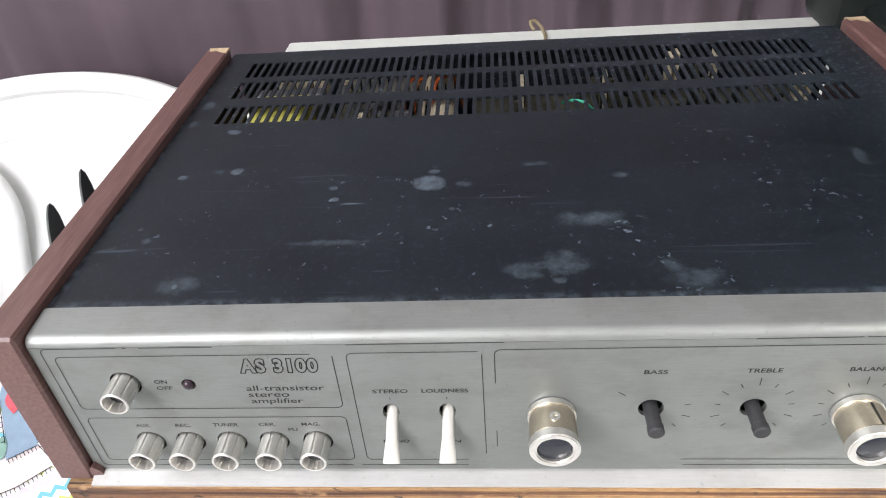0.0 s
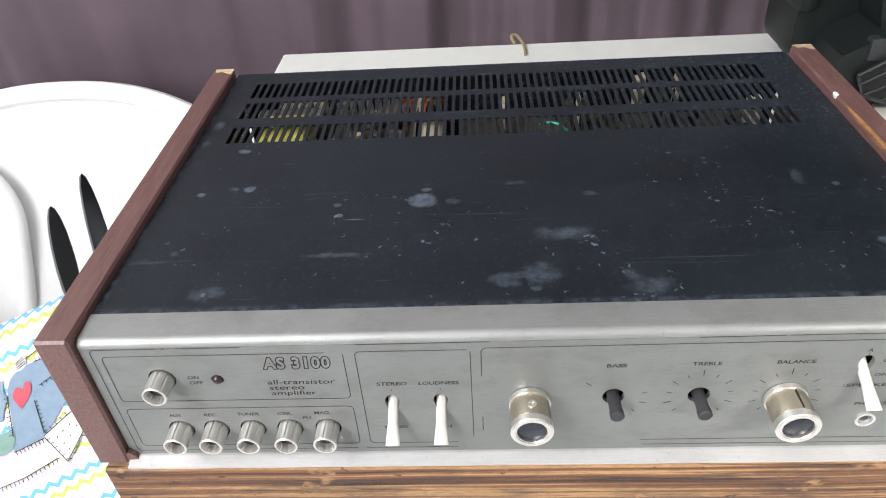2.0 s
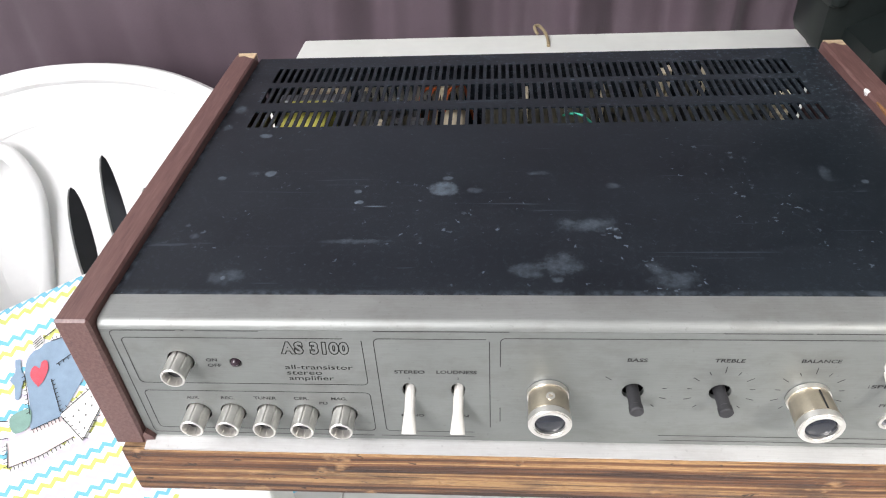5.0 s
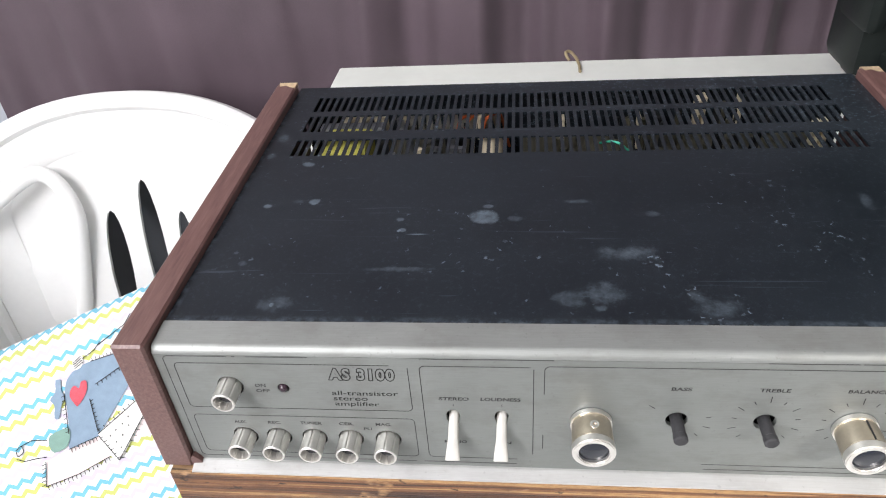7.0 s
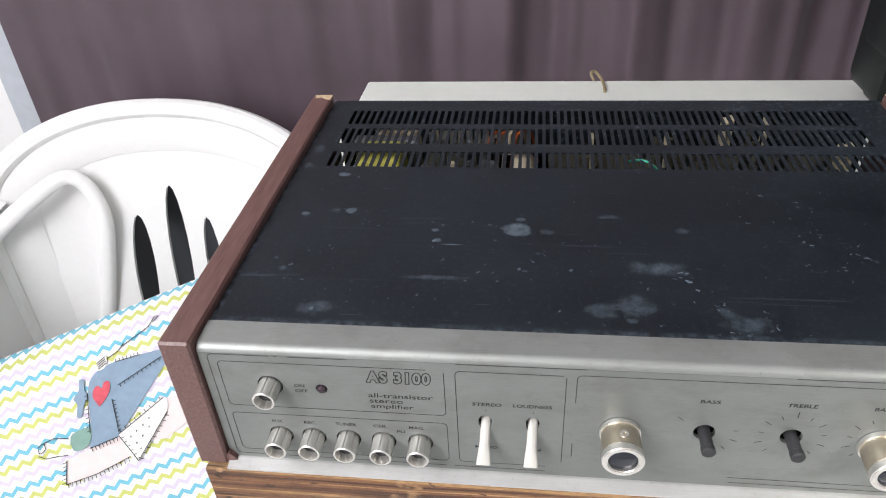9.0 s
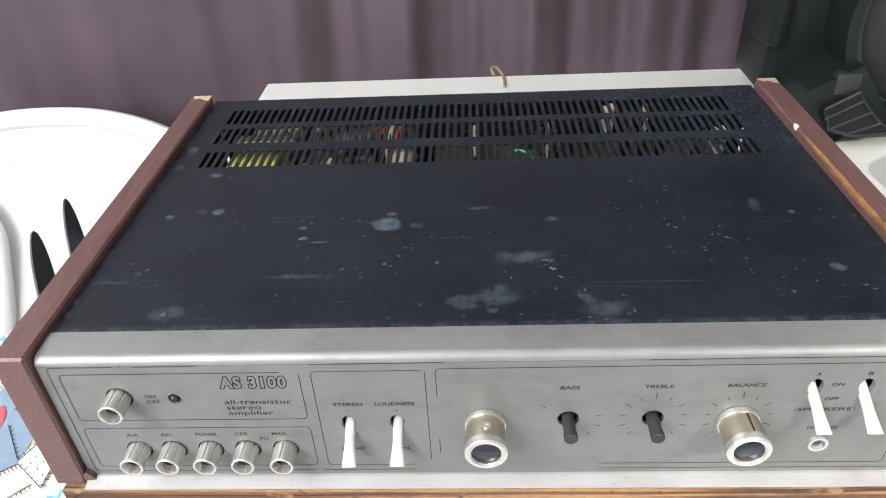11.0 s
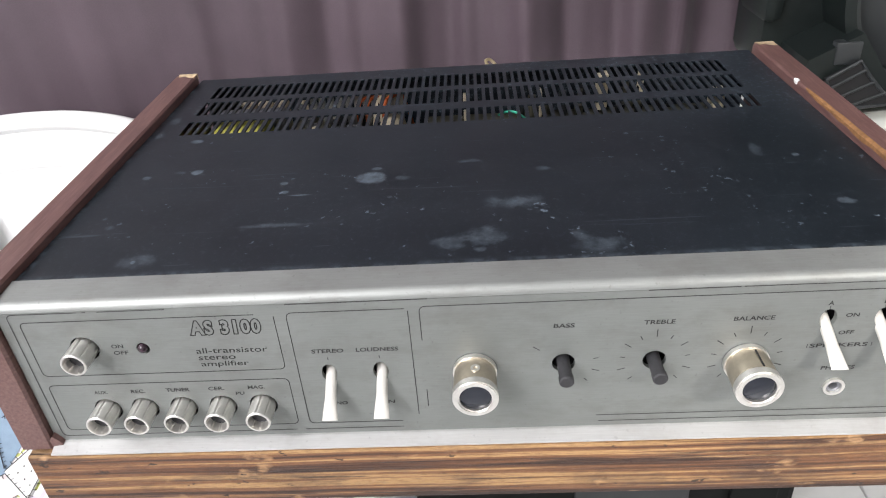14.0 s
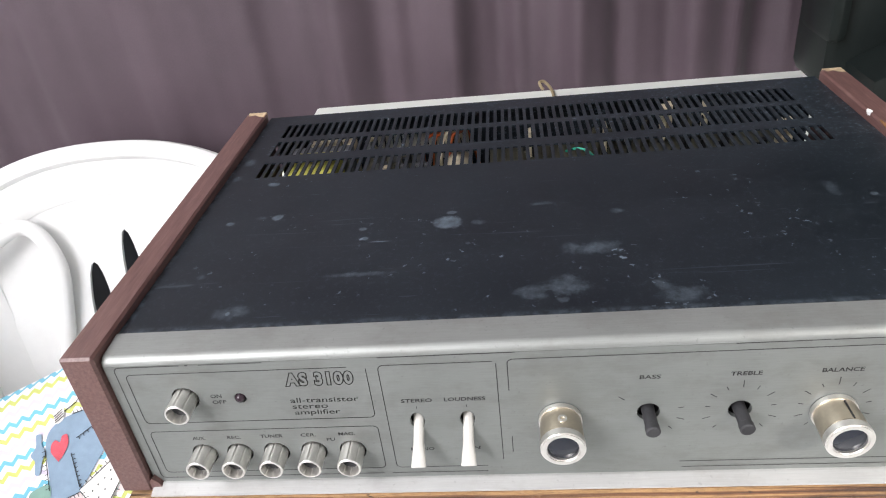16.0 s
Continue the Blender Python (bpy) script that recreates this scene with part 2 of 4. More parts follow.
M = {
    "alu": brushed("brushed_aluminium", (0.240, 0.254, 0.243), 0.50, 0.45),
    "lip": brushed("polished_aluminium_lip", (0.58, 0.58, 0.57), 0.46, 0.5),
    "rail": brushed("dull_aluminium_rail", (0.335, 0.350, 0.336), 0.50, 0.6),
    "cover": cover_paint(),
    "wood": dark_wood(),
    "raw": plain("bare_chipped_wood", (0.25, 0.125, 0.050), 0.7, grain=420, spread=0.6, relief=0.5),
    "pale": plain("pale_splintered_wood", (0.50, 0.38, 0.24), 0.8, grain=500, spread=0.5, relief=0.6),
    "ply": layered_wood(),
    "ink": plain("black_print", (0.022, 0.022, 0.022), 0.6),
    "chrome": plain("satin_nickel", (0.80, 0.78, 0.74), 0.34, 0.9, grain=500),
    "champagne": plain("champagne_anodised_metal", (0.60, 0.53, 0.42), 0.30, 0.9, grain=600),
    "lever": plain("ivory_plastic", (0.58, 0.565, 0.52), 0.30, grain=700, spread=0.04),
    "glass": plain("dark_cap", (0.016, 0.019, 0.028), 0.12, grain=60),
    "shaft": plain("grey_plastic_shaft", (0.032, 0.032, 0.035), 0.6, grain=900, spread=0.4),
    "hole": plain("hole_shade_black", (0.006, 0.006, 0.007), 0.8),
    "led": plain("dark_red_lens", (0.032, 0.018, 0.026), 0.12, grain=100),
    "inside": plain("dusty_black_chassis", (0.012, 0.012, 0.013), 0.8, spread=0.4),
    "white": plain("white_plastic", (0.80, 0.80, 0.79), 0.35, grain=120, spread=0.03),
    "table": plain("white_laminate", (0.80, 0.825, 0.775), 0.35, grain=60, spread=0.06),
    "wall": plain("white_wall_paint", (0.78, 0.78, 0.77), 0.8, grain=80, spread=0.03),
    "tile": plain("white_floor_tile", (0.70, 0.71, 0.71), 0.25, grain=40, spread=0.05),
    "grout": plain("grey_grout", (0.42, 0.42, 0.41), 0.85),
    "slate": plain("slate_grey_backing", (0.050, 0.054, 0.062), 0.6, grain=60),
    "trim": plain("grey_painted_trim", (0.42, 0.45, 0.49), 0.5, grain=80),
    "curtain": curtain_cloth(),
    "print": chevron_cloth(),
    "denim": plain("blue_grey_applique_cloth", (0.24, 0.33, 0.43), 0.9, grain=1500, spread=0.1),
    "red": plain("red_dotted_cloth", (0.62, 0.10, 0.13), 0.9, grain=1500, spread=0.3),
    "pink": plain("pale_pink_cloth", (0.78, 0.68, 0.67), 0.9, grain=1500, spread=0.05),
    "cream": plain("cream_spotted_cloth", (0.80, 0.80, 0.77), 0.9, grain=900, spread=0.08),
    "green": plain("sage_green_cloth", (0.22, 0.36, 0.31), 0.9, grain=1500),
    "thread": plain("black_thread", (0.03, 0.03, 0.03), 0.9),
    "fan": plain("dark_green_black_plastic", (0.0105, 0.0145, 0.0140), 0.45, grain=150, spread=0.25, Specular_IOR_Level=0.25),
    "fan_grey": plain("grey_plastic", (0.021, 0.024, 0.026), 0.45, grain=150),
    "black": plain("matt_black_case", (0.005, 0.006, 0.006), 0.6, grain=60, spread=0.3, Specular_IOR_Level=0.15),
    "cable": plain("black_rubber", (0.012, 0.012, 0.012), 0.5),
    "strap": plain("brown_rubber_band", (0.30, 0.24, 0.14), 0.6),
    "yellow": plain("yellow_tape", (0.70, 0.66, 0.14), 0.5, spread=0.35),
    "beige": plain("beige_paper_capacitor", (0.78, 0.68, 0.50), 0.6, spread=0.3),
    "pcb": plain("dusty_circuit_board", (0.085, 0.080, 0.055), 0.7, spread=0.5),
    "orange": plain("orange_wire", (0.55, 0.12, 0.03), 0.5),
    "teal": plain("green_wire", (0.03, 0.30, 0.20), 0.5),
    "steel": plain("dull_steel", (0.30, 0.31, 0.33), 0.5, 0.7, spread=0.3),
}

# ---------------------------------------------------------------- mesh helpers


def mesh_of(bm, name, material, smooth=False):
    bmesh.ops.recalc_face_normals(bm, faces=bm.faces)
    me = bpy.data.meshes.new(name)
    bm.to_mesh(me)
    bm.free()
    for m in material if isinstance(material, (list, tuple)) else (material,):
        me.materials.append(M[m])
    if smooth:
        for p in me.polygons:
            p.use_smooth = True
        me.set_sharp_from_angle(angle=radians(35))
    return me


def part(name, bm, material, parent=None, label="", smooth=False):
    ob = new(name, mesh_of(bm, name, material, smooth))
    if parent is not None:
        ob.parent = parent
    if label:
        tagged(ob, label)
    return ob


def thing(name, place, label, category, group="", kind=""):
    ob = new(name)
    ob.location = place
    ob.empty_display_size = 0.02
    return tagged(ob, label, category, group, kind)


def box(x0, x1, y0, y1, z0, z1, bevel=0.0, segments=2):
    bm = bmesh.new()
    bmesh.ops.create_cube(bm, size=1.0)
    for v in bm.verts:
        v.co = Vector((x0 + (v.co.x + 0.5) * (x1 - x0), y0 + (v.co.y + 0.5) * (y1 - y0), z0 + (v.co.z + 0.5) * (z1 - z0)))
    if bevel:
        bmesh.ops.bevel(bm, geom=list(bm.edges), offset=bevel, segments=segments, affect="EDGES", profile=0.5)
    return bm


def lathe(profile, steps=32, flute=0, depth=0.0, to=1.0):
    """Turns (radius, height) pairs round z; flute: number of grooves on the side."""
    bm = bmesh.new()
    rings = []
    for r, h in profile:
        ring = []
        for k in range(steps):
            a = 2 * math.pi * k / steps
            rr = r - (depth if flute and h < to and k % max(1, steps // flute) == 0 else 0)
            ring.append(bm.verts.new((rr * math.cos(a), rr * math.sin(a), h)))
        rings.append(ring)
    for a, b in zip(rings, rings[1:]):
        for k in range(steps):
            bm.faces.new((a[k], a[(k + 1) % steps], b[(k + 1) % steps], b[k]))
    bm.faces.new(list(reversed(rings[0])))
    bm.faces.new(rings[-1])
    return bm


def forward(bm, x, y, z):
    """Lays a turned shape so that its height points towards -y, with its foot at (x, y, z)."""
    bmesh.ops.transform(bm, matrix=pose(x, y, z, 90, 0, 0), verts=bm.verts)
    return bm


def ring_of(r0, r1, h0, h1, steps=32):
    bm = bmesh.new()
    rows = []
    for r, h in ((r0, h0), (r0, h1), (r1, h1), (r1, h0)):
        rows.append([bm.verts.new((r * math.cos(2 * math.pi * k / steps), r * math.sin(2 * math.pi * k / steps), h)) for k in range(steps)])
    for a, b in zip(rows, rows[1:] + rows[:1]):
        for k in range(steps):
            bm.faces.new((a[k], a[(k + 1) % steps], b[(k + 1) % steps], b[k]))
    return bm


def tube(points, radius, steps=8):
    bm = bmesh.new()
    pts = [Vector(p) for p in points]
    rings = []
    for i, p in enumerate(pts):
        way = (pts[min(i + 1, len(pts) - 1)] - pts[max(i - 1, 0)]).normalized()
        side = way.cross(Vector((0.13, 0.31, 0.94))).normalized()
        up = side.cross(way)
        rings.append([bm.verts.new(p + radius * (math.cos(2 * math.pi * k / steps) * side + math.sin(2 * math.pi * k / steps) * up)) for k in range(steps)])
    for a, b in zip(rings, rings[1:]):
        for k in range(steps):
            bm.faces.new((a[k], a[(k + 1) % steps], b[(k + 1) % steps], b[k]))
    bm.faces.new(rings[0])
    bm.faces.new(list(reversed(rings[-1])))
    return bm


def smooth_line(points, n=8):
    """A Catmull-Rom line through the points."""
    p = [Vector(q) for q in points]
    p = [2 * p[0] - p[1]] + p + [2 * p[-1] - p[-2]]
    out = []
    for i in range(1, len(p) - 2):
        for k in range(n):
            t = k / n
            out.append(0.5 * (2 * p[i] + (p[i + 1] - p[i - 1]) * t + (2 * p[i - 1] - 5 * p[i] + 4 * p[i + 1] - p[i + 2]) * t * t + (3 * p[i] - p[i - 1] - 3 * p[i + 1] + p[i + 2]) * t ** 3))
    return out + [p[-2]]


def flat_with_holes(outer, holes):
    """Flat faces in x, z inside the outer loop and outside the holes."""
    bm = bmesh.new()
    for loop in [outer] + holes:
        vs = [bm.verts.new((x, 0, z)) for x, z in loop]
        for a, b in zip(vs, vs[1:] + vs[:1]):
            bm.edges.new((a, b))
    bmesh.ops.triangle_fill(bm, use_beauty=True, use_dissolve=False, edges=list(bm.edges), normal=(0, -1, 0))
    return bm


def thicken(bm, depth):
    """Gives a sheet thickness along +y."""
    geo = bmesh.ops.extrude_face_region(bm, geom=list(bm.faces))
    for v in [g for g in geo["geom"] if isinstance(g, bmesh.types.BMVert)]:
        v.co.y += depth
    return bm


def circle(x, z, r, n=28, rz=None):
    return [(x + r * math.cos(2 * math.pi * k / n), z + (rz or r) * math.sin(2 * math.pi * k / n)) for k in range(n)]


# ---------------------------------------------------------------- the room
WALLS = {
    "wall_north": (-1.25, 2.2, 0.72, 0.82, 0, 2.5),
    "wall_south": (-1.25, 2.2, -2.3, -2.2, 0, 2.5),
    "wall_west": (-1.25, -1.15, -2.2, 0.72, 0, 2.5),
    "wall_east": (2.1, 2.2, -2.2, 0.72, 0, 2.5),
}
for wall_name, size in WALLS.items():
    tagged(part(wall_name, box(*size), "wall"), "plain white painted room wall", "wall", kind="structure")
tagged(part("ceiling", box(-1.25, 2.2, -2.3, 0.82, 2.5, 2.6), "wall"), "plain white painted ceiling", "ceiling", kind="structure")

floor = tagged(part("floor", box(-1.25, 2.2, -2.3, 0.82, -0.06, -0.004), "grout"), "white tiled floor with grey joints", "floor", kind="structure")
tile_mesh = mesh_of(box(-0.1485, 0.1485, -0.1485, 0.1485, -0.006, 0.0, 0.0015, 1), "tile", "tile")
for i in range(2, 13):
    for j in range(10):
        t = new("tile", tile_mesh)
        t.location = (-1.73 + 0.30 * i, -2.05 + 0.30 * j, 0)
        t.parent = floor

part_frame = tagged(part("trim", box(-0.588, -0.546, 0.640, 0.720, 0.02, 2.2, 0.004), "trim"), "grey painted upright frame beside the curtain", "trim", kind="structure")


def curtain():
    bm = bmesh.new()
    xs = [-0.530 + 0.004 * i for i in range(0, 426)]
    zs = [0.05, 0.35, 0.55, 0.7, 0.85, 1.0, 1.3, 1.8, 2.3]
    rnd = random.Random(4)
    ph = [rnd.uniform(0, 6.28) for _ in range(6)]
    rows = []
    for z in zs:
        row = []
        for x in xs:
            grow = 0.26 + 0.84 * min(1, max(0, (x + 0.12) / 0.35))
            s = x + 0.012 * math.sin(3 * z + 9 * x)
            y = 0.615 - grow * (0.014 * math.sin(46 * s + ph[0] + 1.4 * math.sin(7 * x + ph[4])) + 0.006 * math.sin(98 * s + ph[1] + 0.8 * z + 1.2 * math.sin(13 * x)) + 0.009 * math.sin(17 * s + ph[2]) + 0.0022 * math.sin(190 * s + ph[3] + 3 * z))
            row.append(bm.verts.new((x + 0.02 * (z - 0.75) * (x + 0.5), y, z)))
        rows.append(row)
    for a, b in zip(rows, rows[1:]):
        for k in range(len(xs) - 1):
            bm.faces.new((a[k], a[k + 1], b[k + 1], b[k]))
    geo = bmesh.ops.extrude_face_region(bm, geom=list(bm.faces))
    for v in [g for g in geo["geom"] if isinstance(g, bmesh.types.BMVert)]:
        v.co.y += 0.002
    ob = part("curtain", bm, "curtain", smooth=True)
    return tagged(ob, "dark plum curtain hanging in soft vertical folds", "curtain")


curtain()

# Unseen housing and stem, added only to carry the right-hand light.
added_spot = thing("added_spotlight", (0, 0, 0), "unseen white spotlight housing added for the light from the right", "lamp")
can = lathe([(0.060, 0.085), (0.060, 0.170), (0.050, 0.185), (0.020, 0.190)], 40)
bmesh.ops.transform(can, matrix=SPOT_AIM, verts=can.verts)
part("housing", can, "white", added_spot, "", True)
hold = SPOT_AIM @ Vector((0, 0, 0.18))
part("stem", tube([(hold.x, hold.y, hold.z), (hold.x, hold.y, 2.36), (hold.x, hold.y, 2.5)], 0.009, 12), "white", added_spot, "", True)

# ---------------------------------------------------------------- table
table = thing("table", (0, 0, 0), "white-topped table with a layered brown wooden front board", "table")
part("tabletop", box(-0.035, 1.25, 0.034, 0.541, 0.725, 0.755, 0.003), "table", table)
part("front_board", box(-0.0135, 1.25, -0.0064, 0.032, 0.7215, 0.7558, 0.0012), "ply", table, "chipped layered wooden board stained brown", True)
for lx in (-0.015, 1.19):
    for ly in (0.06, 0.51):
        part("leg", box(lx, lx + 0.035, ly, ly + 0.035, 0.0, 0.725, 0.003), "table", table)

case = thing("storage_case", (0.38, 0.50, 0), "black case standing under the table", "case")
part("body", box(-0.29, 0.28, -0.02, 0.19, 0, 0.34, 0.012), "black", case)
part("panel", box(-0.05, 0.12, -0.026, -0.021, 0.03, 0.31, 0.002), "fan_grey", case)
part("panel", box(0.18, 0.25, -0.026, -0.021, 0.03, 0.31, 0.002), "black", case)
cable_pts = smooth_line([(0.62, 0.34, 0.006), (0.68, 0.40, 0.006), (0.76, 0.42, 0.006), (0.86, 0.42, 0.006), (0.98, 0.47, 0.006), (1.1, 0.58, 0.006)])
tagged(part("cable", tube(cable_pts, 0.005), "cable", smooth=True), "black cable lying on the white floor", "cable")

band = smooth_line([(0.224, 0.536, 0.757), (0.2215, 0.537, 0.7605), (0.2205, 0.542, 0.7635), (0.225, 0.5455, 0.7630), (0.230, 0.543, 0.7590), (0.233, 0.533, 0.757), (0.234, 0.518, 0.7565), (0.2335, 0.505, 0.7565)])
tagged(part("rubber_band", tube(band, 0.0017), "strap", smooth=True), "brown band looped over the back edge of the table", "band")

# ---------------------------------------------------------------- amplifier
W, BACK, TOP, BASE = 0.408, 0.288, 0.840, 0.7572
amp = thing("stereo_amplifier", (0, 0, 0), "old stereo amplifier with worn wooden sides and dusty black cover", "amplifier")

# aluminium front with its holes
BUTTONS = [(0.0332, 0.8160)] + [(x, 0.7797) for x in (0.0322, 0.0497, 0.0680, 0.0864, 0.1052)]
KNOBS = [(0.2025, 0.7967), (0.3181, 0.7970)]
SHAFTS = [(0.2409, 0.7990), (0.2796, 0.7990)]
LEVERS = [(0.1383, 0.7980), (0.1612, 0.7983), (0.3482, 0.8185), (0.3702, 0.8185)]
JACK, LED = (0.3582, 0.7808), (0.0590, 0.8152)
holes = [circle(x, z, 0.0064) for x, z in BUTTONS]
holes += [circle(x, z, 0.0050) for x, z in SHAFTS]
holes += [circle(x, z - 0.0005, 0.0034, 24, 0.0050) for x, z in LEVERS]
holes += [circle(*JACK, 0.0034, 24), circle(*LED, 0.0029, 20)]
front = part("front_panel", thicken(flat_with_holes([(0.0004, 0.7606), (W - 0.0004, 0.7606), (W - 0.0004, 0.8360), (0.0004, 0.8360)], holes), 0.0025), "alu", amp, "brushed grey aluminium front panel with black print")


def strip(profile, x0, x1):
    """Draws a closed y, z outline out along x."""
    bm = bmesh.new()
    a = [bm.verts.new((x0, y, z)) for y, z in profile]
    b = [bm.verts.new((x1, y, z)) for y, z in profile]
    for k in range(len(profile)):
        j = (k + 1) % len(profile)
        bm.faces.new((a[k], a[j], b[j], b[k]))
    bm.faces.new(list(reversed(a)))
    bm.faces.new(b)
    return bm


nose = [(0.0, 0.8362)] + [(0.0042 - 0.0042 * math.cos(radians(a)), 0.8362 + 0.0042 * math.sin(radians(a))) for a in range(10, 91, 10)] + [(0.0178, 0.8412), (0.0178, 0.8362)]
part("top_rail", strip(nose, 0.0004, W - 0.0004), "rail", amp, "bare aluminium top rail, dented along its edge", True)
sill = [(0.002, 0.7573), (-0.0068, 0.7573), (-0.0074, 0.7580), (-0.0072, 0.7588), (-0.0012, 0.7606), (0.002, 0.7606)]
part("bottom_rail", strip(sill, 0.0004, W - 0.0004), "lip", amp, "bright aluminium bottom lip")
# Near-black backing: the shade inside the panel holes is put into its colour.
part("inner_plate", box(0.002, W - 0.002, 0.010, 0.012, 0.762, 0.835), "hole", amp)


def cover():
    """A folded sheet with three rows of narrow slots."""
    n, x_first, pitch = 69, 0.0192, 0.00527
    xs = [0.0]
    for k in range(n):
        xs += [x_first + pitch * k, x_first + pitch * k + 0.0030]
    xs.append(W)
    ys = [0.0180, 0.1792, 0.2012, 0.2132, 0.2375, 0.2452, 0.2690, BACK]
    bm = bmesh.new()
    grid = [[bm.verts.new((x, y, TOP)) for y in ys] for x in xs]
    for i in range(len(xs) - 1):
        for j in range(len(ys) - 1):
            if i % 2 == 1 and j in (1, 3, 5):
                continue
            bm.faces.new((grid[i][j], grid[i + 1][j], grid[i + 1][j + 1], grid[i][j + 1]))
    geo = bmesh.ops.extrude_face_region(bm, geom=list(bm.faces))
    for v in [g for g in geo["geom"] if isinstance(g, bmesh.types.BMVert)]:
        v.co.z -= 0.0011
    return part("cover", bm, "cover", amp, "dusty scratched black metal cover with vent slots")


cover()
part("back_plate", box(0.0, W, BACK - 0.0015, BACK, BASE + 0.003, TOP - 0.0012), "cover", amp)
part("bottom_plate", box(0.0, W, 0.014, BACK - 0.002, BASE, BASE + 0.002), "inside", amp)


def side(x0, x1):
    """A wooden side board whose front top edge is worn down."""
    bm = box(x0, x1, -0.0035, 0.284, 0.7572, 0.8465, 0.0012, 1)
    for v in bm.verts:
        if v.co.y < 0.0 and v.co.z > 0.83:
            v.co.z -= 0.0022
        if v.co.y > 0.28 and v.co.z > 0.83:
            v.co.y -= 0.0015
    return bm


left = part("side_board", side(-0.0165, -0.0003), "wood", amp, "reddish brown wooden side board with worn edges")
right = part("side_board", side(W + 0.0003, W + 0.0165), "wood", amp, "reddish brown wooden side board, edge chipped to bare wood")


def chip(points, depth):
    """A flake of bare wood on an edge, as a thin prism with uneven outline."""
    bm = bmesh.new()
    a = [bm.verts.new(p) for p in points]
    b = [bm.verts.new((p[0] + depth[0], p[1] + depth[1], p[2] + depth[2])) for p in points]
    for k in range(len(a)):
        j = (k + 1) % len(a)
        bm.faces.new((a[k], a[j], b[j], b[k]))
    bm.faces.new(a)
    bm.faces.new(list(reversed(b)))
    return bm


def edge_flake(x_edge, way, y0, y1, seed, deep=0.0045):
    """Bare wood along the inner top edge of a side board."""
    rnd = random.Random(seed)
    n = 16
    bm = bmesh.new()
    tops, edges, lows = [], [], []
    for k in range(n + 1):
        y = y0 + (y1 - y0) * k / n
        f = math.sin(math.pi * k / n) ** 0.5
        tops.append(bm.verts.new((x_edge + way * (0.0004 + deep * 0.55 * f * rnd.uniform(0.5, 1.0)), y, 0.84665)))
        edges.append(bm.verts.new((x_edge - way * 0.00012, y, 0.8462 - 0.0006 * f)))
        lows.append(bm.verts.new((x_edge - way * 0.00012, y, 0.8458 - deep * f * rnd.uniform(0.6, 1.0))))
    for k in range(n):
        bm.faces.new((tops[k], tops[k + 1], edges[k + 1], edges[k]))
        bm.faces.new((edges[k], edges[k + 1], lows[k + 1], lows[k]))
    return bm


part("bare_edge", edge_flake(W + 0.0003, 1, 0.040, 0.188, 3, 0.0030), "raw", right, "orange bare wood where the edge is chipped")
part("bare_edge", edge_flake(W + 0.0003, 1, 0.20, 0.206, 5, 0.003), "cream", right)
for owner, xa, xb in ((left, -0.0160, -0.0008), (right, W + 0.0012, W + 0.0150)):
    pts = [(xa + 0.001, 0.2838, 0.8467), (xa + 0.003, 0.2775, 0.8467), (xa + 0.007, 0.2795, 0.8467), (xb - 0.004, 0.2760, 0.8467), (xb, 0.2745, 0.8467), (xb, 0.2838, 0.8467)]
    part("bare_corner", chip(pts, (0, 0, -0.004)), "pale", owner, "pale bare wood on the rear corner")
part("bare_corner", chip([(-0.0004, -0.0032, 0.7585), (-0.0004, -0.0032, 0.7640), (0.0012, -0.0030, 0.7660), (0.0040, -0.0028, 0.7625), (0.0055, -0.0028, 0.7585)], (0, 0.003, 0)), "wood", left)


def make_knob(x, z, mark):
    grip = part("control_knob", forward(lathe([(0.0085, 0.0010), (0.0090, 0.0016), (0.0091, 0.0050), (0.0092, 0.0052), (0.0094, 0.0142), (0.0080, 0.0143)], 96, 48, 0.00012), x, 0, z), "champagne", amp, "ribbed champagne metal knob with dark cap", True)
    rim = forward(ring_of(0.0068, 0.0097, 0.0143, 0.0186, 48), x, 0, z)
    bmesh.ops.bevel(rim, geom=[e for e in rim.edges if e.calc_face_angle(0) > 1.0], offset=0.0006, segments=2, affect="EDGES")
    part("rim", rim, "chrome", grip, "bright metal rim", True)
    part("base_ring", forward(ring_of(0.0070, 0.0096, 0.0004, 0.0026, 48), x, 0, z), "chrome", grip, "", True)
    part("cap", forward(lathe([(0.0068, 0.0143), (0.0068, 0.0168), (0.0055, 0.0172)], 40), x, 0, z), "glass", grip, "dark bluish cap", True)
    if mark == "slot":
        part("pointer", box(x + 0.0012, x + 0.0019, -0.0142, -0.0040, z + 0.0089, z + 0.0094), "ink", grip)
    else:
        b = ring_of(0.0010, 0.0020, 0.0, 0.0005, 20)
        bmesh.ops.transform(b, matrix=Matrix.Translation((x + 0.0004, -0.0095, z + 0.00925)), verts=b.verts)
        part("set_screw", b, "chrome", grip)
    part("spindle", forward(lathe([(0.003, -0.009), (0.003, 0.0143)], 16), x, 0, z), "shaft", grip)


make_knob(*KNOBS[0], "screw")
make_knob(*KNOBS[1], "slot")

for x, z in BUTTONS:
    b = part("push_button", forward(lathe([(0.0054, -0.009), (0.0056, 0.0006), (0.0056, 0.0096), (0.0056, 0.0108), (0.0053, 0.0112), (0.0047, 0.0112), (0.0044, 0.0096), (0.0040, 0.0045)], 64, 8, 0.0005, 0.0105), x, 0, z), "chrome", amp, "fluted nickel push button with hollow end", True)
    part("socket", forward(lathe([(0.0043, 0.0040), (0.0044, 0.0066)], 24), x, 0, z), "shaft", b)

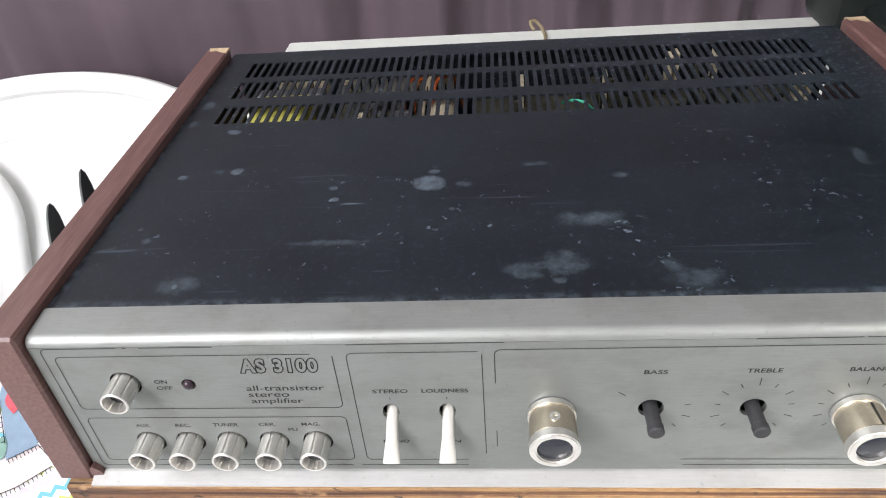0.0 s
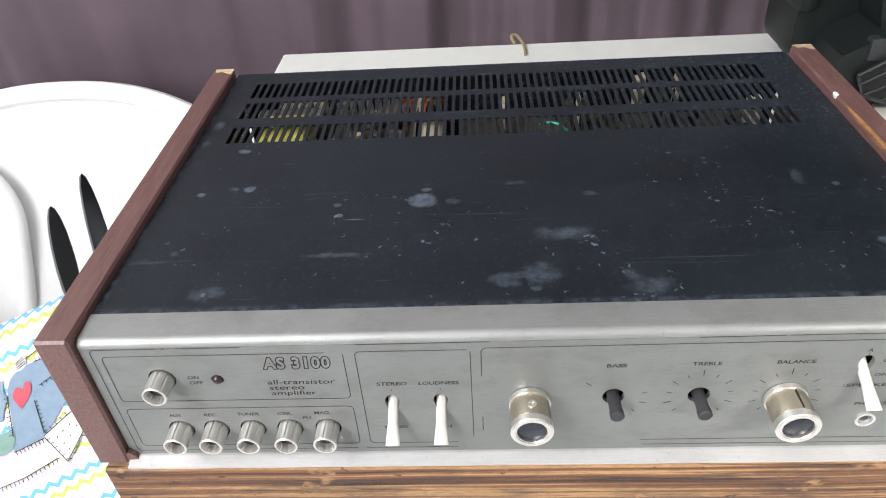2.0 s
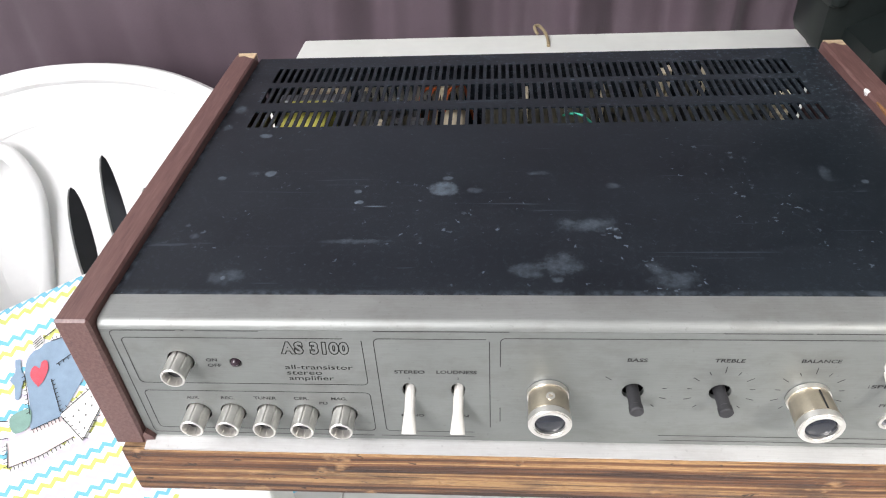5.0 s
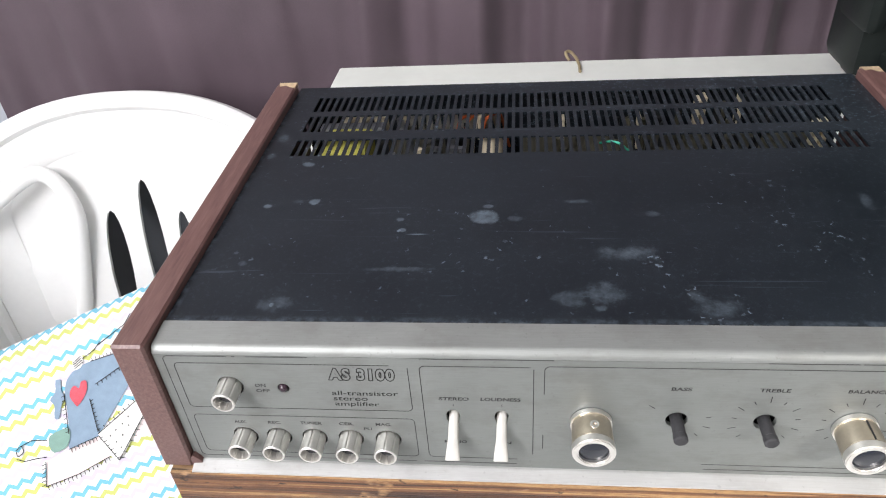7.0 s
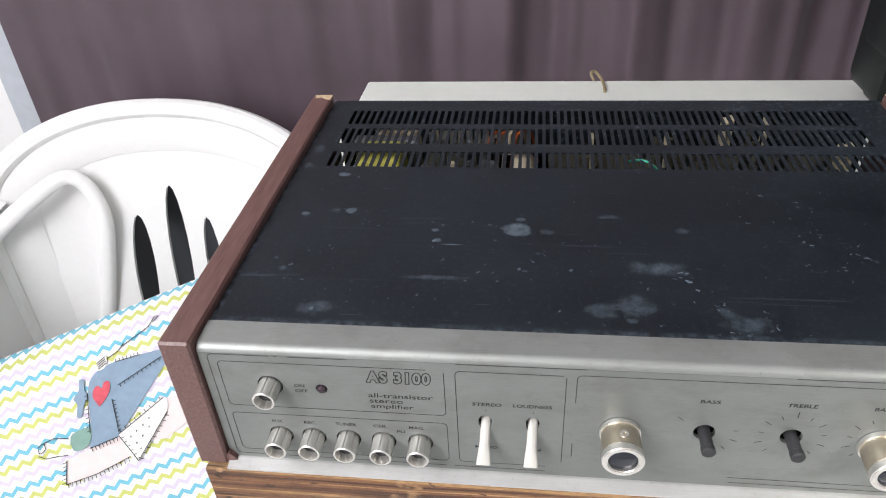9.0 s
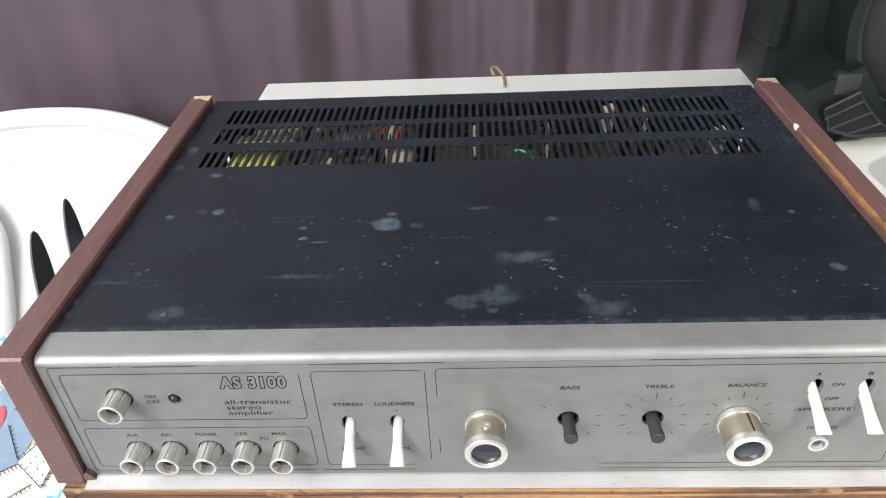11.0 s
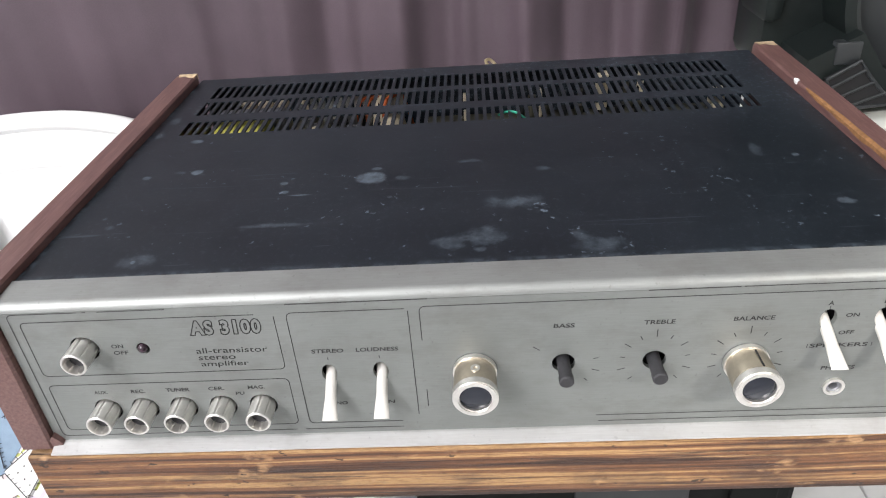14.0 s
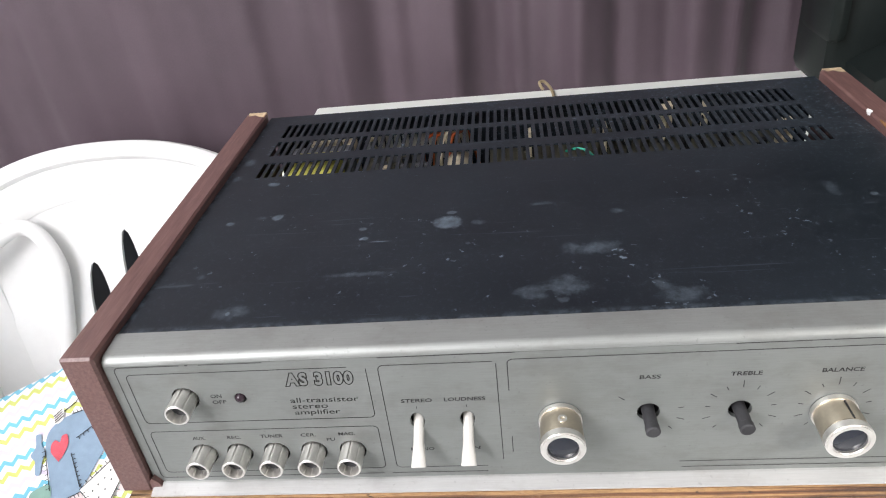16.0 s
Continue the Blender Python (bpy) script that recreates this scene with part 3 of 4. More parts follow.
for x, z in SHAFTS:
    bm = lathe([(0.0029, -0.010), (0.0029, 0.0085), (0.0032, 0.0088), (0.0032, 0.0117), (0.0026, 0.0122)], 24)
    forward(bm, x, 0, z - 0.0004)
    part("bare_shaft", bm, "shaft", amp, "bare grey control shaft without its knob", True)


def lever(x, z, lean=0.0):
    """A flared switch lever that hangs down and out of its hole."""
    bm = bmesh.new()
    rows = []
    for k in range(13):
        t = k / 12
        c = Vector((x + lean * (t - 0.25), 0.006 - 0.0180 * t, z + 0.0000 - 0.0175 * t))
        w = 0.0025 if t < 0.6 else 0.0025 + 0.0010 * ((t - 0.6) / 0.4) ** 0.8
        d = 0.0020 if t < 0.55 else 0.0020 - 0.0013 * ((t - 0.55) / 0.45)
        rows.append([bm.verts.new(c + Vector((w * math.copysign(abs(math.cos(a)) ** 0.7, math.cos(a)), -d * 0.75 * math.sin(a), d * 0.6 * math.sin(a)))) for a in [2 * math.pi * q / 16 for q in range(16)]])
    for a, b in zip(rows, rows[1:]):
        for k in range(16):
            bm.faces.new((a[k], a[(k + 1) % 16], b[(k + 1) % 16], b[k]))
    bm.faces.new(rows[0])
    bm.faces.new(list(reversed(rows[-1])))
    part("switch_lever", bm, "lever", amp, "ivory switch lever with flared flat tip", True)


for x, z in LEVERS:
    lever(x, z, 0.0045 if x > 0.3 else -0.0006)

jack = part("headphone_jack", forward(ring_of(0.0033, 0.0046, -0.001, 0.0012, 32), JACK[0], 0, JACK[1]), "chrome", amp, "nickel headphone socket", True)
part("contact", forward(ring_of(0.0019, 0.0032, -0.005, 0.0, 24), JACK[0], 0, JACK[1]), "steel", jack)
part("power_light", forward(lathe([(0.0024, -0.004), (0.0024, 0.0002), (0.0018, 0.0013), (0.0008, 0.0019)], 20), LED[0], 0, LED[1]), "led", amp, "dark red unlit indicator lens", True)

# ------------------------------------------------ print on the front


def line(points, wide=0.00038):
    """A thin printed line through x, z points."""
    bm = bmesh.new()
    p = [Vector((x, 0, z)) for x, z in points]
    rows = []
    for i, q in enumerate(p):
        a = (q - p[i - 1]).normalized() if i else None
        b = (p[i + 1] - q).normalized() if i < len(p) - 1 else None
        way = ((a or b) + (b or a)).normalized()
        n = Vector((-way.z, 0, way.x)) * wide / 2
        rows.append((bm.verts.new(q + n + Vector((0, -0.00012, 0))), bm.verts.new(q - n + Vector((0, -0.00012, 0)))))
    for a, b in zip(rows, rows[1:]):
        bm.faces.new((a[0], a[1], b[1], b[0]))
    return part("printed_line", bm, "ink", front)


def arc(cx, cz, r, a0, a1):
    return [(cx + r * math.cos(radians(a0 + (a1 - a0) * k / 6)), cz + r * math.sin(radians(a0 + (a1 - a0) * k / 6))) for k in range(7)]


R = 0.0025
line([(0.0740, 0.8356)] + [(0.0450, 0.8356)])
line([(0.0400, 0.8356), (0.0385, 0.8356)])
line([(0.0360, 0.8356)] + arc(0.0050 + R, 0.8356 - R, R, 90, 180) + arc(0.0050 + R, 0.7636 + R, R, 180, 270) + [(0.1180, 0.7636)])
line([(0.1110, 0.8312)] + arc(0.0092 + R, 0.8312 - R, R, 90, 180) + arc(0.0092 + R, 0.8009 + R, R, 180, 270) + arc(0.1193 - R, 0.8009 + R, R, 270, 360) + [(0.1193, 0.8300)])
line(arc(0.0088 + R, 0.7953 - R, R, 90, 180) + arc(0.0088 + R, 0.7673 + R, R, 180, 270) + arc(0.1194 - R, 0.7673 + R, R, 270, 360) + arc(0.1194 - R, 0.7953 - R, R, 0, 90) + [(0.0112, 0.7953)])
line([(0.1745, 0.8314)] + arc(0.1247 + R, 0.8314 - R, R, 90, 180) + arc(0.1247 + R, 0.7673 + R, R, 180, 270) + [(0.1682, 0.7673)])
line([(0.1220, 0.7636), (0.1682, 0.7636)])
line([(0.1252, 0.8358), (0.1845, 0.8360)])
line([(0.1759, 0.8302), (0.1759, 0.7712)])
line([(0.1807, 0.8143)] + arc(0.1807 + R, 0.8322 - R, R, 180, 90) + arc(0.3915 - R, 0.8326 - R, R, 90, 0) + arc(0.3915 - R, 0.7673 + R, R, 0, -90) + [(0.2564, 0.7673)])
line([(0.1806, 0.7861), (0.1806, 0.7759)])
line([(0.2741, 0.8360), (0.3105, 0.8362)])
line([(0.3118, 0.8362)] + arc(0.3965 - R, 0.8362 - R, R, 90, 0) + arc(0.3965 - R, 0.7636 + R, R, 0, -90) + [(0.2575, 0.7636)])
for (cx, cz), lacking in (((0.2409, 0.799), (0, 1, 2, 3, 4, 5, 6, 7)), ((0.2796, 0.799), ()), ((0.3181, 0.799), (10,))):
    for k in range(11):
        if k in lacking and not (k in (3,) and cx < 0.25):
            continue
        a = radians(225 - 27 * k)
        r1, r2 = (0.0128, 0.0163) if k % 2 else (0.0128, 0.0150)
        if k == 5:
            r2 = 0.0168
        line([(cx + r1 * math.cos(a), cz + r1 * math.sin(a)), (cx + r2 * math.cos(a), cz + r2 * math.sin(a))], 0.0004)
for x, z in ((0.1388, 0.8067), (0.1614, 0.8069), (0.3478, 0.8246), (0.3696, 0.8246)):
    line([(x, z), (x, z - 0.0016)], 0.0003)
for x in (0.3425, 0.3688):
    line([(x, 0.8030), (x, 0.8050)], 0.0003)


def text_mesh(words, offset=0.0, gap=1.0):
    cu = bpy.data.curves.new("text", "FONT")
    cu.body, cu.offset, cu.resolution_u, cu.space_character = words, offset, 3, gap
    ob = bpy.data.objects.new("text", cu)
    scene.collection.objects.link(ob)
    deps = bpy.context.evaluated_depsgraph_get()
    deps.update()
    me = bpy.data.meshes.new_from_object(ob.evaluated_get(deps))
    bpy.data.objects.remove(ob)
    bpy.data.curves.remove(cu)
    return me


def lettering(words, x0, x1, base, height, offset=0.012, lift=0.00014, material="ink", slant=0.0, fit=None, gap=1.0):
    """Words printed on the front between x0 and x1, standing on base."""
    me = text_mesh(words, offset, gap)
    co = np.array([v.co for v in me.vertices])
    lo, hi = (co.min(0), co.max(0)) if fit is None else fit
    for v, c in zip(me.vertices, co):
        zz = (c[1] - lo[1]) / (hi[1] - lo[1]) * height
        v.co = (x0 + (c[0] - lo[0]) / (hi[0] - lo[0]) * (x1 - x0) + slant * zz, -lift, base + zz)
    me.materials.clear()
    me.materials.append(M[material])
    ob = new("lettering", me)
    ob.parent = front
    return (lo, hi)


for words, x0, x1, base, height in (
    ("ON", 0.0452, 0.0505, 0.8158, 0.0021), ("OFF", 0.0452, 0.0518, 0.8122, 0.0021),
    ("all-transistor", 0.0818, 0.1133, 0.8112, 0.0030), ("stereo", 0.0820, 0.0985, 0.8075, 0.0025), ("amplifier", 0.0822, 0.1035, 0.8030, 0.0037),
    ("AUX.", 0.0287, 0.0350, 0.7893, 0.0021), ("REC.", 0.0459, 0.0525, 0.7893, 0.0021), ("TUNER", 0.0622, 0.0732, 0.7895, 0.0021),
    ("CER.", 0.0818, 0.0892, 0.7896, 0.0021), ("PU", 0.0938, 0.0978, 0.7864, 0.0019), ("MAG.", 0.1000, 0.1078, 0.7897, 0.0021),
    ("STEREO", 0.1322, 0.1462, 0.8091, 0.0022), ("LOUDNESS", 0.1516, 0.1700, 0.8092, 0.0022), ("MONO", 0.1330, 0.1440, 0.7785, 0.0020), ("LIN", 0.1590, 0.1655, 0.7785, 0.0020),
    ("BASS", 0.2362, 0.2450, 0.8184, 0.0022), ("TREBLE", 0.2735, 0.2864, 0.8186, 0.0022), ("BALANCE", 0.3100, 0.3266, 0.8188, 0.0022),
    ("A", 0.3466, 0.3488, 0.8252, 0.0022), ("B", 0.3686, 0.3708, 0.8252, 0.0022), ("ON", 0.3548, 0.3602, 0.8188, 0.0020), ("OFF", 0.3538, 0.3600, 0.8097, 0.0020),
    ("SPEAKERS", 0.3434, 0.3672, 0.8030, 0.0021), ("PHONES", 0.3508, 0.3648, 0.7904, 0.0021),
):
    lettering(words, x0, x1, base, height, 0.018 if words.isupper() else 0.004, slant=0.08)


def outlined(words, x0, x1, base, height, wide=0.00048):
    """Hollow letters: the outline of each letter as a thin printed line."""
    me = text_mesh(words, 0.065, 1.16)
    bm = bmesh.new()
    bm.from_mesh(me)
    bmesh.ops.remove_doubles(bm, verts=bm.verts, dist=0.0005)
    co = np.array([v.co for v in bm.verts])
    lo, hi = co.min(0), co.max(0)
    out = bmesh.new()
    for e in bm.edges:
        if len(e.link_faces) != 1:
            continue
        ends = []
        for v in e.verts:
            zz = (v.co.y - lo[1]) / (hi[1] - lo[1]) * height
            ends.append(Vector((x0 + (v.co.x - lo[0]) / (hi[0] - lo[0]) * (x1 - x0) + 0.06 * zz, -0.00014, base + zz)))
        way = (ends[1] - ends[0]).normalized()
        n = Vector((-way.z, 0, way.x)) * wide / 2
        a, b = ends[0] - way * wide * 0.35, ends[1] + way * wide * 0.35
        out.faces.new([out.verts.new(p) for p in (a + n, a - n, b - n, b + n)])
    bm.free()
    return part("lettering", out, "ink", front)


outlined("AS 3100", 0.0818, 0.1128, 0.8212, 0.0080)

# ------------------------------------------------ inside, seen through the slots
part("transformer", box(0.033, 0.066, 0.198, 0.232, 0.765, 0.8335, 0.003), "yellow", amp, "transformer wound with yellow tape")
part("transformer_core", box(0.026, 0.073, 0.232, 0.242, 0.762, 0.8325, 0.001), "steel", amp)
for k in range(3):
    bm = lathe([(0.0055, 0), (0.0055, 0.052), (0.0045, 0.053)], 20)
    bmesh.ops.transform(bm, matrix=Matrix.Translation((0.044 + 0.012 * k, 0.252, 0.780)), verts=bm.verts)
    part("capacitor", bm, "beige", amp, "beige paper capacitor", True)
part("capacitor", forward(lathe([(0.0085, 0), (0.0085, 0.030)], 24), 0.1515, 0.214, 0.8260), "beige", amp, "beige paper capacitor", True)
part("circuit_board", box(0.080, 0.134, 0.190, 0.262, 0.818, 0.8196), "pcb", amp, "dusty brown circuit board")
part("circuit_board", box(0.170, 0.385, 0.184, 0.272, 0.806, 0.8076), "pcb", amp)
rnd = random.Random(11)
for k in range(30):
    cx, cy, rr = rnd.uniform(0.083, 0.131), rnd.uniform(0.195, 0.258), rnd.uniform(0.0015, 0.0032)
    bm = lathe([(rr, 0), (rr, rnd.uniform(0.006, 0.015))], 10)
    bmesh.ops.transform(bm, matrix=Matrix.Translation((cx, cy, 0.8196)), verts=bm.verts)
    part("component", bm, rnd.choice(("steel", "inside", "beige", "pcb", "steel", "fan_grey")), amp)
for k in range(60):
    cx, cy, rr = rnd.uniform(0.175, 0.38), rnd.uniform(0.195, 0.27), rnd.uniform(0.0012, 0.003)
    bm = lathe([(rr, 0), (rr, rnd.uniform(0.006, 0.024))], 10)
    bmesh.ops.transform(bm, matrix=Matrix.Translation((cx, cy, 0.8076)), verts=bm.verts)
    part("component", bm, rnd.choice(("pcb", "inside", "inside", "pcb", "inside", "fan_grey")), amp)
for k in range(11):
    part("terminal", box(0.090 + 0.0062 * k, 0.0942 + 0.0062 * k, 0.2458, 0.2498, 0.815, 0.8370, 0.0004), "chrome", amp)
for k, colour in enumerate(("orange", "orange", "beige", "orange")):
    x = 0.124 + 0.006 * k
    w = smooth_line([(x, 0.222, 0.81), (x + 0.003, 0.231, 0.834), (x + 0.008, 0.240, 0.8365), (x + 0.014, 0.250, 0.832), (x + 0.02, 0.262, 0.80)])
    part("wire", tube(w, 0.0012, 6), colour, amp, "", True)
part("wire", tube([(0.141, 0.236, 0.820), (0.1415, 0.240, 0.838)], 0.0012, 6), "beige", amp, "", True)
part("wire", tube(smooth_line([(0.222, 0.199, 0.835), (0.228, 0.193, 0.8392), (0.234, 0.189, 0.8392), (0.242, 0.185, 0.833)]), 0.0008, 6), "teal", amp, "thin green wire", True)
for x, y, q in ((0.296, 0.262, 0.0016), (0.3015, 0.2665, 0.0012), (0.326, 0.265, 0.0013), (0.3640, 0.222, 0.0017), (0.3695, 0.2235, 0.0017), (0.2, 0.236, 0.001), (0.252, 0.238, 0.001)):
    part("plug", box(x - q, x + q, y - 0.006, y + 0.004, 0.812, 0.8365, 0.0004), "beige", amp)

# ---------------------------------------------------------------- garden chair
CX, CY, SEAT = -0.299, 0.500, 0.34
chair = thing("garden_chair", (CX, CY, 0), "white moulded plastic garden armchair beside the table", "chair")
chair.scale = (1, 1, 0.967)


def back_y(x, z):
    """The back rest bends round the sitter and leans away."""
    return 0.02 - 0.9 * x * x + 0.16 * (z - 0.62)


def back_outline(shrink=0.0, n=44):
    pts = []
    half, top, low = 0.245 - shrink, 0.752 - shrink, 0.385
    for k in range(n + 1):
        a = math.pi * k / n
        c, s = math.cos(a), math.sin(a)
        pts.append((half * math.copysign(abs(c) ** 0.85, c), 0.60 + (top - 0.60) * s ** 0.9))
    return [(half * 0.93, low)] + pts + [(-half * 0.93, low)]


def slit(x, z0, z1, wide, lean):
    pts = []
    for k in range(20):
        a = 2 * math.pi * k / 20
        h = 0.5 + 0.5 * math.sin(a)
        pts.append((x + lean * (h - 1) + wide * math.cos(a), z0 + (z1 - z0) * h))
    return pts


slits = [slit(-0.064, 0.42, 0.600, 0.0145, 0.012), slit(-0.013, 0.42, 0.642, 0.0140, 0.006), slit(0.031, 0.42, 0.597, 0.0120, 0.0), slit(0.105, 0.42, 0.58, 0.011, -0.02)]
bm = flat_with_holes(back_outline(0.012), slits)
bmesh.ops.subdivide_edges(bm, edges=[e for e in bm.edges if e.calc_length() > 0.05], cuts=2)
bmesh.ops.triangulate(bm, faces=bm.faces)
for v in bm.verts:
    v.co.y = back_y(v.co.x, v.co.z)
thicken(bm, 0.005)
part("backrest", bm, "white", chair, "slotted white plastic backrest", False)
rim_pts = [(x, back_y(x, z) - 0.004, z) for x, z in back_outline(0.004, 48)]
bm = tube(rim_pts, 0.012, 10)
part("rim", bm, "white", chair, "", True)
band_bm = bmesh.new()
inner, outer = back_outline(0.062, 48), back_outline(0.010, 48)
rows = []
for (xi, zi), (xo, zo) in zip(inner, outer):
    rows.append([band_bm.verts.new((xi, back_y(xi, zi) - 0.001, zi)), band_bm.verts.new(((xi + xo) / 2, back_y((xi + xo) / 2, (zi + zo) / 2) - 0.010, (zi + zo) / 2)), band_bm.verts.new((xo, back_y(xo, zo) - 0.008, zo))])
for a, b in zip(rows, rows[1:]):
    for k in range(2):
        band_bm.faces.new((a[k], a[k + 1], b[k + 1], b[k]))
part("head_band", band_bm, "white", chair, "", True)

seat = bmesh.new()
rows = []
for i in range(13):
    v = i / 12
    row = []
    for j in range(13):
        u = j / 12 * 2 - 1
        x = u * (0.235 - 0.02 * v)
        y = -0.44 + 0.45 * v - 0.9 * x * x * v
        row.append(seat.verts.new((x, y, SEAT + 0.012 * u * u - 0.015 * v + (-0.02 if i == 0 else 0))))
    rows.append(row)
for a, b in zip(rows, rows[1:]):
    for k in range(12):
        seat.faces.new((a[k], a[k + 1], b[k + 1], b[k]))
geo = bmesh.ops.extrude_face_region(seat, geom=list(seat.faces))
for v in [g for g in geo["geom"] if isinstance(g, bmesh.types.BMVert)]:
    v.co.z -= 0.006
part("seat", seat, "white", chair, "", True)


def arm(sx):
    """An arm rest that sweeps forward from the back and turns down to the front leg."""
    path = smooth_line([(sx * 0.232, back_y(0.232, 0.66) - 0.01, 0.645), (sx * 0.250, -0.09, 0.625), (sx * 0.262, -0.22, 0.615), (sx * 0.262, -0.35, 0.61), (sx * 0.258, -0.43, 0.58), (sx * 0.25, -0.445, 0.45), (sx * 0.255, -0.45, 0.2), (sx * 0.262, -0.455, 0.0)], 6)
    bm = bmesh.new()
    rings = []
    for i, p in enumerate(path):
        way = (path[min(i + 1, len(path) - 1)] - path[max(i - 1, 0)]).normalized()
        across = Vector((1, 0, 0))
        up = across.cross(way).normalized()
        w, h = 0.027, 0.007
        rings.append([bm.verts.new(p + across * w * math.cos(a) + up * h * math.sin(a)) for a in [2 * math.pi * q / 12 for q in range(12)]])
    for a, b in zip(rings, rings[1:]):
        for k in range(12):
            bm.faces.new((a[k], a[(k + 1) % 12], b[(k + 1) % 12], b[k]))
    bm.faces.new(rings[0])
    bm.faces.new(list(reversed(rings[-1])))
    part("armrest", bm, "white", chair, "", True)
    side_bm = bmesh.new()
    grid = []
    for i in range(9):
        y = 0.0 - 0.2 * i / 8
        low, high = SEAT, 0.62 - 0.17 * (i / 8) ** 2
        grid.append([side_bm.verts.new((sx * (0.215 + 0.03 * q / 5), y - 0.03, low + (high - low) * q / 5)) for q in range(6)])
    for a, b in zip(grid, grid[1:]):
        for k in range(5):
            side_bm.faces.new((a[k], a[k + 1], b[k + 1], b[k]))
    thick = bmesh.ops.extrude_face_region(side_bm, geom=list(side_bm.faces))
    for v in [g for g in thick["geom"] if isinstance(g, bmesh.types.BMVert)]:
        v.co.x += sx * 0.005
    part("side_web", side_bm, "white", chair, "", True)
    leg = tube([(sx * 0.215, 0.0, 0.42), (sx * 0.225, 0.015, 0.2), (sx * 0.235, 0.030, 0.0)], 0.02, 10)
    part("leg", leg, "white", chair, "", True)


arm(-1)
arm(1)


def arm_arch(sx):
    """The moulded arch that carries the arm, in front of the side of the back."""
    path = smooth_line([(sx * 0.150, -0.032, 0.39), (sx * 0.112, -0.014, 0.538), (sx * 0.098, -0.006, 0.620), (sx * 0.124, -0.006, 0.670), (sx * 0.180, -0.038, 0.643), (sx * 0.245, -0.066, 0.590)], 6)
    bm = bmesh.new()
    rings = []
    for i, p in enumerate(path):
        way = (path[min(i + 1, len(path) - 1)] - path[max(i - 1, 0)]).normalized()
        deep = Vector((0, 1, 0))
        out = way.cross(deep).normalized()
        rings.append([bm.verts.new(p + out * 0.011 * math.cos(a) + deep * 0.009 * math.sin(a)) for a in [2 * math.pi * q / 14 for q in range(14)]])
    for a, b in zip(rings, rings[1:]):
        for k in range(14):
            bm.faces.new((a[k], a[(k + 1) % 14], b[(k + 1) % 14], b[k]))
    bm.faces.new(rings[0])
    bm.faces.new(list(reversed(rings[-1])))
    part("arm_arch", bm, "white", chair, "", True)


arm_arch(-1)
# Added dark sheet in place of the shade seen through the chair's slits.
slate = part("slit_backing", box(-0.56, -0.06, 0.566, 0.574, 0.0, 0.640, 0.002), "slate")
tagged(slate, "dark slate-grey sheet added behind the garden chair to darken its slits", "panel")

# ---------------------------------------------------------------- cushion with an applique
A, U = Vector((-0.196, 0.465, 0.551)), Vector((-0.262, -0.105, -0.070)).normalized()
V = Vector((0.10, -0.20, -0.27))
V = (V - U * V.dot(U)).normalized()
N = V.cross(U).normalized()
if N.z < 0:
    N = -N
LONG, HIGH, FULL = 0.44, 0.30, 1.17


def on_cushion(u, v, lift=0.0):
    """A place on the cushion's face, u along its top edge and v down, in metres."""
    s, t = max(0, min(1, u / LONG)) * 2 - 1, max(0, min(1, v / HIGH)) * 2 - 1
    bulge = 0.050 * (max(0, 1 - s ** 4) * max(0, 1 - t ** 4)) ** 0.6 + 0.004 * math.sin(23 * u + 9 * v) * (1 - t * t)
    return A + (U * u + V * v + N * (bulge + lift)) * FULL


def cushion():
    bm = bmesh.new()
    uvs = bm.loops.layers.uv.new("cloth")
    n = 28
    sheets = []
    for side_sign in (1, -1):
        sheets.append([[bm.verts.new(on_cushion(LONG * i / n, HIGH * j / n) if side_sign > 0 else on_cushion(LONG * i / n, HIGH * j / n) - N * (on_cushion(LONG * i / n, HIGH * j / n) - A).dot(N) * 1.8) for j in range(n + 1)] for i in range(n + 1)])
    for grid in sheets:
        for i in range(n):
            for j in range(n):
                f = bm.faces.new((grid[i][j], grid[i + 1][j], grid[i + 1][j + 1], grid[i][j + 1]))
                for loop, (a, b) in zip(f.loops, ((i, j), (i + 1, j), (i + 1, j + 1), (i, j + 1))):
                    loop[uvs].uv = (LONG * a / n, HIGH * b / n)
    bmesh.ops.remove_doubles(bm, verts=bm.verts, dist=0.0002)
    me_ob = part("cushion", bm, "print", None, "", True)
    return tagged(me_ob, "chevron-printed cotton cushion with a sewing-machine applique on the chair", "cushion")


pillow = cushion()


def closed(points, n=6):
    p = [Vector((u, v, 0)) for u, v in points]
    loop = smooth_line(p + [p[0]], n)
    return [(q.x, q.y) for q in loop[:-1]]


def patch(points, material, name, lift, label=""):
    """A cloth shape sewn on the cushion: smooth closed outline in u, v, with a thread border."""
    pts = [Vector((u, v, 0)) for u, v in closed(points, 3)] if name != "applique_base" else [Vector((u, v, 0)) for u, v in points]
    bm = bmesh.new()
    vs = [bm.verts.new(p) for p in pts]
    f = bm.faces.new(vs)
    bmesh.ops.triangulate(bm, faces=[f])
    bmesh.ops.subdivide_edges(bm, edges=[e for e in bm.edges if e.calc_length() > 0.012], cuts=3)
    bmesh.ops.triangulate(bm, faces=bm.faces)
    for v in bm.verts:
        v.co = on_cushion(v.co.x, v.co.y, lift)
    ob = part(name, bm, material, pillow, label)
    return ob


def sew(points, lift, wide=0.0007):
    part("stitching", tube([on_cushion(u, v, lift) for u, v in points], wide, 5), "thread", pillow)


